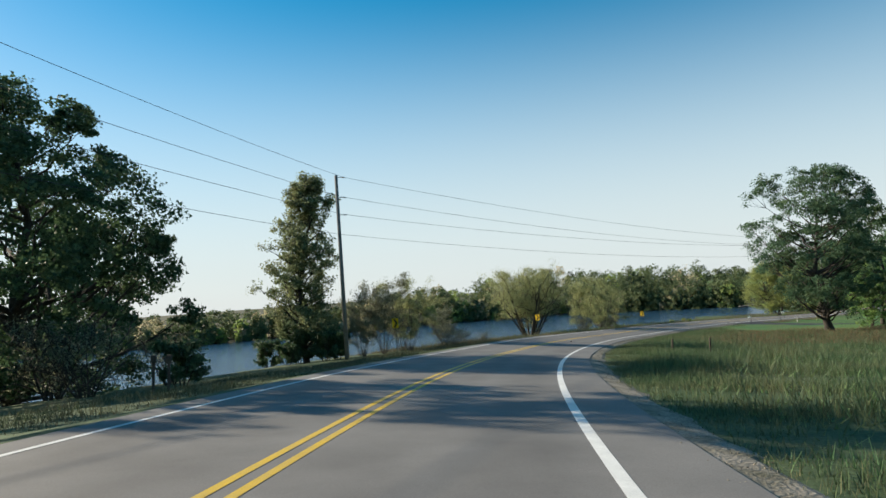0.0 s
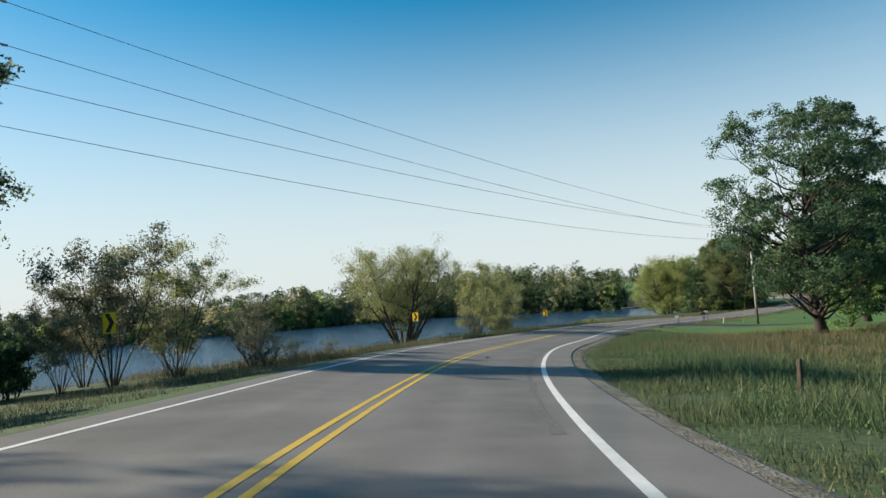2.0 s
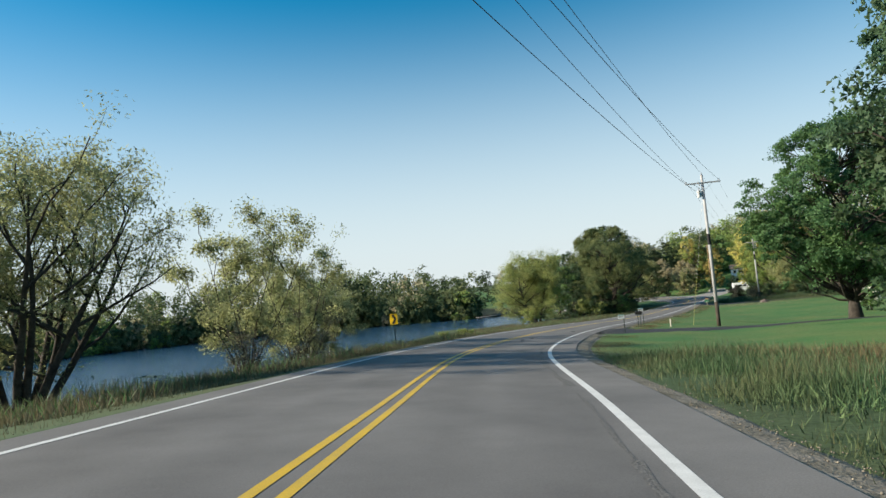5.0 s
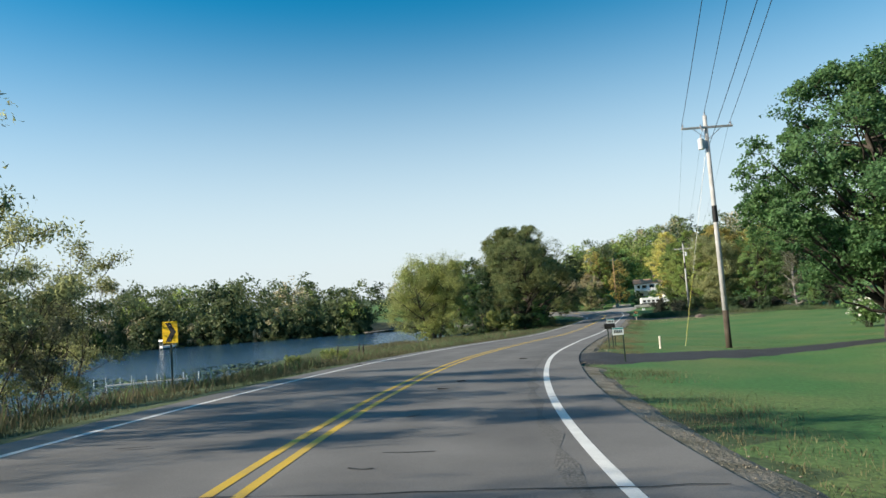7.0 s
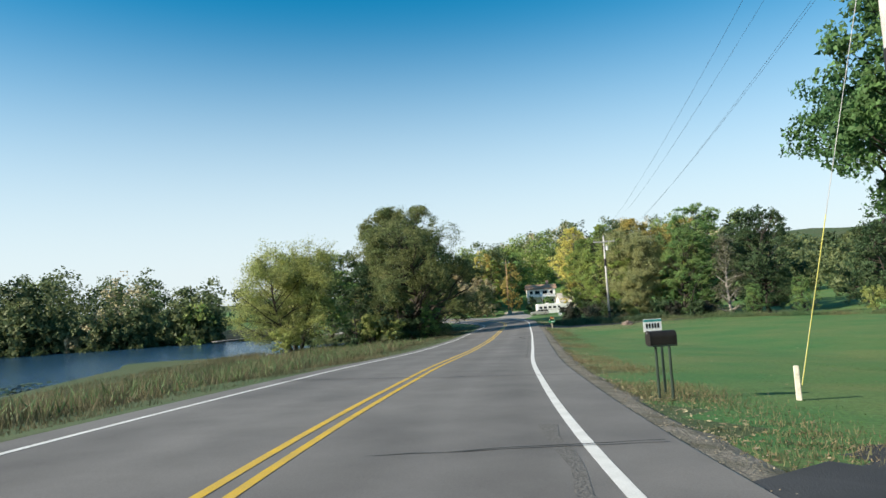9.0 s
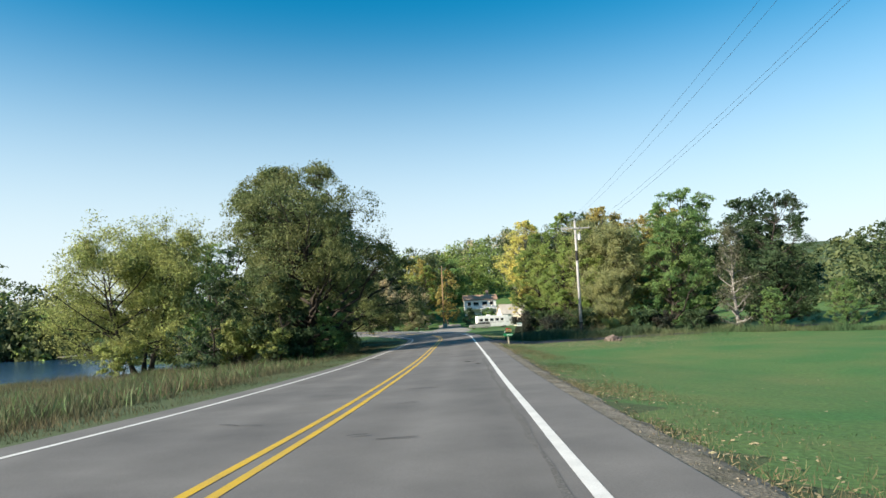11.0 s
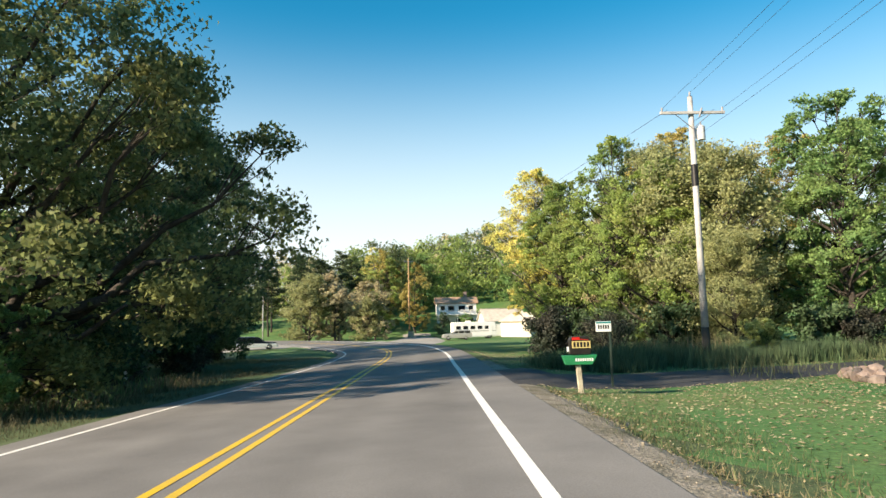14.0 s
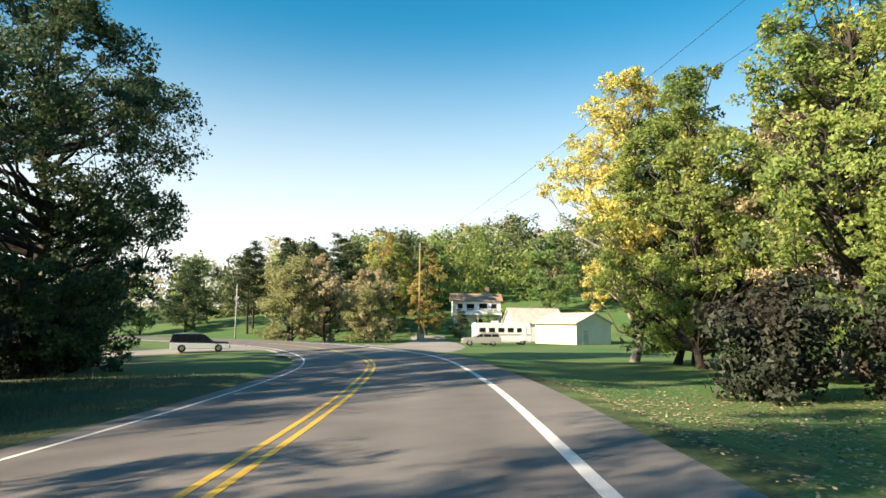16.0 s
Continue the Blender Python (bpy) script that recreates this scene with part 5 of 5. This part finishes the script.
chevron_sign(-4.6, 55.6, -28, -0.95, "yellow and black chevron sign on the grassy verge")
chevron_sign(12.2, 89.2, -40, -3.0, "yellow and black chevron sign before a willow")
chevron_sign(33.9, 113.8, -44, -4.85, "yellow and black chevron sign above the lake")


def bars(parent, x, z, w, h, n, mat, y=-0.006):
    for k in range(n):
        part("digit_bar", box((w / n * 0.62, 0.004, h), (x - w / 2 + w / n * (k + 0.5), y, z)), mat, parent)


def address_sign(x, y, turn, height, label):
    ob = thing("address_sign", pose(x, y, gz(x, y), 0, 0, turn), label, "address sign")
    part("post", box((0.055, 0.04, height + 0.2), (0.19, 0.03, height / 2 - 0.1), (0, 0, 0), 0.006), M_GREENPOST, ob, "dark green steel post")
    plate = part("plate", box((0.44, 0.008, 0.29), (0, 0, height - 0.16), bevel=0.002), M_SIGN_WHITE, ob, "white plate")
    part("band", box((0.43, 0.004, 0.05), (0, -0.007, height - 0.05)), M_SIGN_TEAL, plate, "thin teal band along the top")
    bars(plate, 0, height - 0.17, 0.34, 0.11, 5, M_SIGN_BLACK)
    return ob


address_sign(48.65, 105.3, -40, 1.42, "white address sign on a dark post by the driveway")
address_sign(112.9, 154.9, -50, 1.85, "white address sign on a dark post by the mailbox")


def mailbox_shell(parent, at, w, h, l, mat, name="box", label=""):
    """A box with a rounded top, its door at the front (-y)."""
    pts = [(-w / 2, 0), (w / 2, 0), (w / 2, h * 0.55)] + [(w / 2 * math.cos(a), h * 0.55 + h * 0.45 * math.sin(a)) for a in np.linspace(0.25, math.pi - 0.25, 9)] + [(-w / 2, h * 0.55)]
    b = part(name, outline(pts, l, at, (0, 0, 0), 0.006), mat, parent, label)
    part("door", outline([(x * 1.04, z * 1.03) for x, z in pts], 0.02, (at[0], at[1] - l / 2 - 0.01, at[2])), mat, b)
    part("latch", box((0.03, 0.03, 0.04), (at[0], at[1] - l / 2 - 0.03, at[2] + h * 0.85)), M_STEEL, b)
    return b


# two boxes on thin posts by the first driveway
m1 = thing("mailbox", pose(58.1, 114.0, gz(58.1, 114.0), 0, 0, -130), "black mailbox on twin thin dark posts", "mailbox")
for sx in (-0.12, 0.12):
    part("post", rod((sx, 0.1 * sx / 0.12, -0.1), (sx, 0.1 * sx / 0.12, 1.15), 0.035, 0.03, 8), M_GREENPOST, m1)
part("shelf", box((0.3, 0.55, 0.03), (0, 0, 1.16)), M_GREENPOST, m1)
mailbox_shell(m1, (0, 0, 1.18), 0.26, 0.3, 0.58, M_BOX_BLACK)
a1 = address_sign(58.9, 114.6, -40, 1.75, "small white address sign behind the mailbox")

stub = thing("marker_post", pose(59.8, 111.9, gz(59.8, 111.9) - 0.2, 0, 4, 20), "short pale wooden marker post in the lawn", "post")
part("post", box((0.11, 0.11, 1.05), (0, 0, 0.42), bevel=0.02), M_POST_PALE, stub)

# the stacked boxes by the second driveway
m2 = thing("mailbox", pose(110.6, 154.6, gz(110.6, 154.6) - 0.08, 0, 0, -52), "black mailbox and green newspaper box on a pale wooden post", "mailbox")
part("post", box((0.12, 0.12, 0.85), (0, 0, 0.35), (0, -4, 0), 0.012), M_POST_WOOD, m2, "pale square wooden post")
green = part("newspaper_box", outline([(-0.42, 0.22), (-0.34, 0.0), (0.3, 0.0), (0.42, 0.2), (0.42, 0.24)], 0.26, (0, 0, 0.78), bevel=0.006), M_BOX_GREEN, m2, "green plastic newspaper tube")
bars(green, 0.1, 0.9, 0.46, 0.07, 8, M_SIGN_WHITE, -0.133)
shell = part("box", outline([(-0.26, 0.0), (0.26, 0.0), (0.26, 0.36), (0.2, 0.44), (-0.2, 0.44), (-0.26, 0.36)], 0.24, (0.02, 0, 1.03), bevel=0.012), M_BOX_BLACK, m2, "black metal box")
plate = part("plate", box((0.46, 0.006, 0.17), (0.04, -0.125, 1.27)), M_PLATE_YELLOW, shell, "pale yellow plate with five dark bars")
bars(plate, 0.04, 1.27, 0.42, 0.12, 5, M_SIGN_BLACK, -0.131)
part("flag", box((0.19, 0.012, 0.065), (-0.09, -0.132, 1.415), bevel=0.004), M_RED, shell, "red flag folded down along the side")
part("flag_arm", rod((0.0, -0.132, 1.4), (0.22, -0.128, 1.38), 0.008, n=6), M_RED, shell)
part("reflector", box((0.05, 0.02, 0.12), (-0.29, -0.1, 1.16)), M_SIGN_WHITE, shell, "white reflector")

# posts on the verge near the oak, and in the shallows
for x, y, h, cap in ((-11.8, 25.6, 1.25, True), (-11.1, 25.4, 1.2, True), (14.3, 42.1, 0.85, False), (16.0, 40.3, 1.0, False)):
    ob = thing("verge_post", pose(x, y, gz(x, y), 0, 3, 15), "short dark wooden post on the verge", "post", "short dark posts")
    part("post", box((0.1, 0.1, h + 0.2), (0, 0, h / 2 - 0.1), bevel=0.015), M_POLE_DARK, ob)
    if cap:
        part("head", box((0.2, 0.2, 0.3), (0, 0, h + 0.05), bevel=0.015), M_POLE_DARK, ob)
for k in range(9):
    x, y = 38.0 + 1.3 * k, 177.0 - 0.9 * k + 1.2 * (k % 2)
    ob = thing("dock_post", pose(x, y, LAKE - 0.5), "white pipe post of a dock in the shallows", "dock post", "white dock posts")
    part("post", rod((0, 0, 0), (0, 0, 1.7), 0.05, n=8), M_WHITE_PAINT, ob)
rail = thing("dock", pose(43.0, 171.5, LAKE, 0, 0, -20), "low white dock in the shallows by the shore", "dock")
for dy in (-0.5, 0.5):
    part("beam", box((9.0, 0.1, 0.1), (0, dy, 0.5)), M_WHITE_PAINT, rail)
for k in range(7):
    part("leg", rod((-4.4 + 1.45 * k, 0, -0.6), (-4.4 + 1.45 * k, 0, 0.9), 0.04, n=8), M_WHITE_PAINT, rail)
part("deck", box((9.0, 0.9, 0.05), (0, 0, 0.56)), M_DOCK, rail)
dk = thing("dock", pose(111.0, 238.0, LAKE, 0, 0, 20), "grey wooden dock at the far shore", "dock")
part("deck", box((11.0, 1.4, 0.08), (0, 0, 0.6)), M_DOCK, dk)
for k in range(6):
    for dy in (-0.6, 0.6):
        part("leg", rod((-5 + 2 * k, dy, -0.8), (-5 + 2 * k, dy, 0.9), 0.06, n=8), M_POLE_DARK, dk)
lift = thing("boat_lift", pose(64.0, 264.5, LAKE, 0, 0, 10), "white boat lift with canopy off the far shore", "boat lift")
part("canopy", outline([(-1.9, 0), (1.9, 0), (1.6, 0.45), (-1.6, 0.45)], 2.4, (0, 0, 2.2), bevel=0.05), M_WHITE_PAINT, lift, "white canopy")
for sx in (-1.6, 1.6):
    for sy in (-1.0, 1.0):
        part("leg", rod((sx, sy, -0.8), (sx, sy, 2.2), 0.07, n=8), M_STEEL, lift)
hull = part("boat", outline([(-1.6, 0.2), (1.4, 0.2), (2.0, 0.8), (-1.7, 0.8)], 1.6, (0, 0, 0.3), bevel=0.1), M_WHITE_PAINT, lift, "white boat hull")

# low marker stake with two reflectors, in the shade of the oaks
stake = thing("marker_stake", pose(109.0, 173.6, gz(109.0, 173.6), 0, 0, -52), "dark stake with two round white reflectors on the verge", "marker stake")
part("stake", box((0.06, 0.04, 1.1), (0, 0.02, 0.45), bevel=0.006), M_POLE_DARK, stake)
for z in (0.62, 0.86):
    part("reflector", rod((0, -0.002, z), (0, -0.02, z), 0.07, n=14), M_SIGN_WHITE, stake, "round white reflector")

# small utility cabinet at the foot of the brown pole
cab_box = thing("utility_cabinet", pose(197.2, 232.0, gz(197.2, 232.0), 0, 0, -40), "small tan utility cabinet beside the power pole", "utility cabinet")
part("body", box((1.1, 0.7, 1.25), (0, 0, 0.6), bevel=0.03), M_POST_WOOD, cab_box)
part("lid", box((1.18, 0.78, 0.08), (0, 0, 1.26), bevel=0.02), M_POST_WOOD, cab_box)
leafd = part("door", box((0.95, 0.02, 1.0), (0, -0.36, 0.62), bevel=0.006), M_POST_WOOD, cab_box)
part("handle", box((0.03, 0.03, 0.14), (0.38, -0.385, 0.65), bevel=0.006), M_STEEL, leafd)

# pile of field stones at the edge of the lawn
pile = thing("rock_pile", pose(118.7, 148.9, gz(118.7, 148.9)), "low pile of reddish field stones on the lawn", "rock pile")
rr = random.Random(9)
for k in range(34):
    bm = bmesh.new()
    bmesh.ops.create_icosphere(bm, subdivisions=1, radius=rr.uniform(0.14, 0.3))
    for v in bm.verts:
        v.co *= rr.uniform(0.75, 1.2)
    a, d = rr.uniform(0, 6.28), 1.15 * rr.random() ** 0.6
    bmesh.ops.transform(bm, matrix=pose(d * 1.5 * math.cos(a - 0.9), d * math.sin(a), 0.05 + 0.3 * (1.15 - d) * rr.random(), rr.uniform(0, 90), 0, rr.uniform(0, 180)) @ Matrix.Diagonal((1, 1, 0.75, 1)), verts=bm.verts)
    part("stone", bm, M_ROCK, pile)


# ---------------------------------------------------------------- vehicles
def wheel(parent, x, y, r, w=0.22):
    side = 1 if y > 0 else -1
    t = part("tyre", rod((x, y - w / 2, r), (x, y + w / 2, r), r, n=20), M_RUBBER, parent)
    part("rim", rod((x, y + side * (w / 2 - 0.03), r), (x, y + side * (w / 2 + 0.012), r), r * 0.62, r * 0.5, 14), M_STEEL, t)


def car(x, y, turn, side, paint, lower, label, length=4.8, height=1.75, name="parked_car"):
    ob = thing(name, pose(x, y, gz(x, y) + 0.08, 0, 0, turn), label, "car")
    L, H, W = length / 2, height, 1.85
    part("body", outline([(-L, 0.35), (L, 0.35), (L, 0.72), (L * 0.94, 0.9), (L * 0.42, 1.0), (-L, 1.02)], W, bevel=0.06), paint, ob)
    part("sill", outline([(-L * 0.99, 0.3), (L * 0.99, 0.3), (L * 0.99, 0.76), (-L * 0.99, 0.9)], W + 0.02, bevel=0.04), lower, ob, "lower body panels in the second colour")
    cab = part("cabin", outline([(-L * 0.98, 0.98), (L * 0.42, 0.98), (L * 0.1, H), (-L * 0.92, H)], W - 0.22, bevel=0.07), paint, ob)
    for s in (-1, 1):
        yy = s * (W / 2 - 0.108)
        for x0, x1, x2, x3 in ((-L * 0.9, -L * 0.55, -L * 0.55, -L * 0.87), (-L * 0.5, -L * 0.12, -L * 0.12, -L * 0.5), (-L * 0.07, L * 0.3, L * 0.06, -L * 0.07)):
            part("window", outline([(x0, 1.06), (x1, 1.06), (x2, H - 0.12), (x3, H - 0.12)], 0.02, (0, yy, 0)), M_DARKGLASS, cab)
        part("mirror", box((0.1, 0.16, 0.14), (L * 0.3, s * (W / 2 + 0.06), 1.08), bevel=0.03), paint, ob)
        part("headlight", box((0.06, 0.35, 0.16), (L - 0.01, s * 0.62, 0.74), bevel=0.02), M_LAMP, ob)
        part("tail_light", box((0.06, 0.16, 0.34), (-L + 0.0, s * 0.78, 0.85), bevel=0.02), M_RED, ob)
        for xx in (-L * 0.6, L * 0.62):
            wheel(ob, xx, s * (W / 2 - 0.1), 0.35)
    part("windscreen", outline([(L * 0.385, 1.03), (L * 0.4, 1.03), (L * 0.13, H - 0.08), (L * 0.115, H - 0.08)], W - 0.4, (0.06, 0, 0)), M_DARKGLASS, cab)
    part("bumper", box((0.16, W - 0.05, 0.2), (L, 0, 0.45), bevel=0.05), lower, ob)
    part("roof_rack", box((L * 0.8, 1.2, 0.05), (-L * 0.45, 0, H + 0.04), bevel=0.02), M_STEEL, ob)
    return ob


car(150.2, 219.8, -32, 1, M_CAR_DARK, M_CAR_SILVER, "dark and silver sport utility vehicle parked beside the road", 5.3, 1.66)
car(180.5, 208.5, 130, 1, M_CAR_TAN, M_CAR_TAN, "pale grey car parked on the grass near the garage", 4.6, 1.5)

rv = thing("motorhome", pose(187.5, 210.0, gz(187.5, 210.0) + 0.05, 0, 0, -43) @ Matrix.Scale(0.92, 4), "long white motorhome parked beside the garage", "motorhome")
part("body", outline([(-4.1, 0.5), (4.0, 0.5), (4.1, 1.2), (3.9, 2.9), (3.7, 3.05), (-4.0, 3.05), (-4.15, 2.8)], 2.4, bevel=0.08), M_RV, rv)
for k in range(5):
    part("window", box((0.85, 0.03, 0.6), (-3.1 + 1.35 * k, -1.21, 2.05), bevel=0.01), M_DARKGLASS, rv)
part("windscreen", box((0.05, 2.0, 0.9), (4.02, 0, 2.1), (0, -6, 0)), M_DARKGLASS, rv)
part("stripe", box((7.9, 0.02, 0.14), (-0.05, -1.207, 1.4)), M_CAR_TAN, rv, "tan stripe along the side")
part("entry_door", box((0.7, 0.03, 1.9), (2.9, -1.215, 1.55), bevel=0.01), M_RV, rv)
part("roof_vent", box((0.9, 0.7, 0.3), (-1.0, 0, 3.18), bevel=0.06), M_WHITE_PAINT, rv)
part("roof_vent", box((0.6, 0.6, 0.22), (1.6, 0, 3.14), bevel=0.05), M_WHITE_PAINT, rv)
part("skirt", box((7.9, 2.3, 0.3), (0, 0, 0.5), bevel=0.04), M_CAR_SILVER, rv)
for sx in (-2.6, 2.7):
    for sy in (-1.05, 1.05):
        wheel(rv, sx, sy, 0.42, 0.26)

# ---------------------------------------------------------------- buildings
def shed(name, x, y, turn, half, deep, wall, ridge, wall_mat, label):
    """A gabled outbuilding: walls, gables, two roof slopes, clapboards and a side door."""
    ob = thing(name, pose(x, y, gz(x, y) - 0.1, 0, 0, turn), label, name)
    part("wall", outline([(-half, -0.5), (half, -0.5), (half, wall), (-half, wall)], deep * 2), wall_mat, ob)
    pitch = math.degrees(math.atan2(ridge - wall, deep))
    run = math.hypot(ridge - wall, deep) + 0.45
    for sx in (-1, 1):
        part("gable_wall", outline([(-deep, wall), (deep, wall), (0, ridge)], 0.2, (sx * (half - 0.1), 0, 0), (0, 0, 90)), wall_mat, ob)
        part("roof", box((half * 2 + 0.8, run, 0.12), (0, sx * run / 2 * math.cos(radians(pitch)), ridge + 0.08 - run / 2 * math.sin(radians(pitch))), (sx * -pitch, 0, 0)), M_SHINGLE, ob)
        part("corner_board", box((0.14, 0.14, wall), (sx * (half - 0.02), -deep + 0.02, wall / 2), bevel=0.01), M_WHITE_PAINT, ob)
    part("ridge_cap", box((half * 2 + 0.8, 0.3, 0.06), (0, 0, ridge + 0.16)), M_SHINGLE, ob)
    for k in range(int(wall / 0.33)):
        part("clapboard", box((half * 2 - 0.3, 0.03, 0.3), (0, -deep - 0.02, 0.2 + 0.33 * k), (6, 0, 0)), wall_mat, ob)
    part("side_door", box((0.08, 0.95, 2.05), (half + 0.03, -deep * 0.5, 1.02), bevel=0.01), M_SHINGLE, ob, "plain grey door in the gable")
    return ob


shed("garage", 199.6, 206.0, -114.5, 4.6, 3.0, 3.0, 4.3, M_SIDING, "cream clapboard garage with a pale shingled roof")
shed("barn", 211.0, 219.0, -43.0, 4.1, 3.4, 3.1, 5.4, M_WHITE_PAINT, "white outbuilding with a pale roof behind the garage")

hs = thing("house", pose(222.0, 238.5, gz(222.0, 238.5) - 1.6, 0, 0, -50), "white two-storey house with a brown roof and deck", "house")
part("wall", outline([(-4.6, -1.5), (4.6, -1.5), (4.6, 5.2), (-4.6, 5.2)], 7.0), M_WHITE_PAINT, hs)
for sx in (-1, 1):
    part("gable_wall", outline([(-3.5, 5.2), (3.5, 5.2), (0, 6.6)], 0.2, (sx * 4.5, 0, 0), (0, 0, 90)), M_WHITE_PAINT, hs)
    part("roof", box((10.2, 4.2, 0.16), (0, sx * 1.95, 5.85), (sx * -21.5, 0, 0)), M_SHINGLE_BROWN, hs)
deck = part("deck", box((9.4, 2.2, 0.2), (0, -4.5, 2.5)), M_WHITE_PAINT, hs)
for k in range(7):
    part("deck_post", box((0.14, 0.14, 3.4 if k % 3 == 0 else 1.0), (-4.5 + 1.5 * k, -5.5, 2.5 - (1.3 if k % 3 == 0 else -0.4))), M_WHITE_PAINT, deck)
part("deck_rail", box((9.4, 0.1, 0.12), (0, -5.52, 3.5)), M_WHITE_PAINT, deck)
for x, w in ((-3.3, 1.0), (-1.3, 1.5), (1.2, 1.5), (3.3, 1.0)):
    wf = part("window", box((w + 0.16, 0.06, 1.36), (x, -3.52, 3.95)), M_WHITE_PAINT, hs)
    part("pane", box((w, 0.05, 1.2), (x, -3.55, 3.95)), M_DARKGLASS, wf)
for x in (-2.5, 0.5, 3.2):
    wf = part("lower_window", box((1.5, 0.06, 1.5), (x, -3.52, 1.0)), M_WHITE_PAINT, hs)
    part("pane", box((1.34, 0.05, 1.34), (x, -3.55, 1.0)), M_DARKGLASS, wf)
part("chimney", box((0.8, 0.8, 2.2), (2.4, 0.8, 6.9), bevel=0.02), M_ROCK, hs)


# ---------------------------------------------------------------- lily pads, dead stalks and a flowering shrub
rng = np.random.default_rng(77)
n = 9000
px, py = rng.uniform(15, 75, n), rng.uniform(125, 190, n)
ps, pl, _, _ = along(px, py)
wet = (ground(px, py) < LAKE) & (pl > -62 + 10 * np.sin(px * 0.3)) & (np.sin(px * 0.35) + np.sin(py * 0.5) + rng.normal(0, 0.6, n) > -0.4)
px, py = px[wet], py[wet]
n = len(px)
pr = rng.uniform(0.12, 0.32, n)
ring = np.linspace(0, 2 * math.pi, 7)[:-1]
v = np.stack([px[:, None] + pr[:, None] * np.cos(ring), py[:, None] + pr[:, None] * np.sin(ring), LAKE + 0.09 + 0.3 * pr[:, None] * np.cos(ring + rng.uniform(0, 6.28, (n, 1)))], axis=2).reshape(-1, 3)
tagged(mesh_object("lily_pads", v, np.arange(n * 6).reshape(-1, 6), M_REED), "green lily pads floating in the shallows", "lily pads", kind="stuff")

STALKS = ((45.4, 125.0, 1.0), (45.75, 124.9, 1.08), (47.2, 124.9, 1.05), (47.6, 125.1, 0.98))
for x, y, h in STALKS:
    ob = thing("dead_stalk", pose(x, y, gz(x, y), 0, 4, 10 * h), "dark dead weed stalk on the bank", "weed", "dead stalks on the bank")
    part("stem", rod((0, 0, -0.1), (0, 0, h), 0.02, 0.012, 6), M_POLE_DARK, ob)
    part("seed_head", rod((0, 0, h * 0.5), (0.03, 0, h), 0.05, 0.03, 7), M_BARK, ob)

M_FLOWER = leaf("white_blossom", (0.75, 0.76, 0.7), (0.6, 0.62, 0.52), 0.2)
fl = shrub("flowering_shrub", (94.0, 115.0), 2.6, 3.0, M_GREEN, 131, 5000, 0.0, "round green shrub with white flower heads on the lawn", 10, (0.18, 0.12))
fr = np.random.default_rng(5)
dirs = fr.normal(size=(46, 3))
dirs[:, 2] = np.abs(dirs[:, 2])
dirs /= np.linalg.norm(dirs, axis=1)[:, None]
fv, ff = leaf_cloud(fr, dirs * np.array([1.6, 1.6, 1.5]) + np.array([0, 0, 1.2]), np.full(46, 0.16), 1800, 0.1, 0.09)
mesh_object("flower_heads", fv, ff, M_FLOWER, fl)
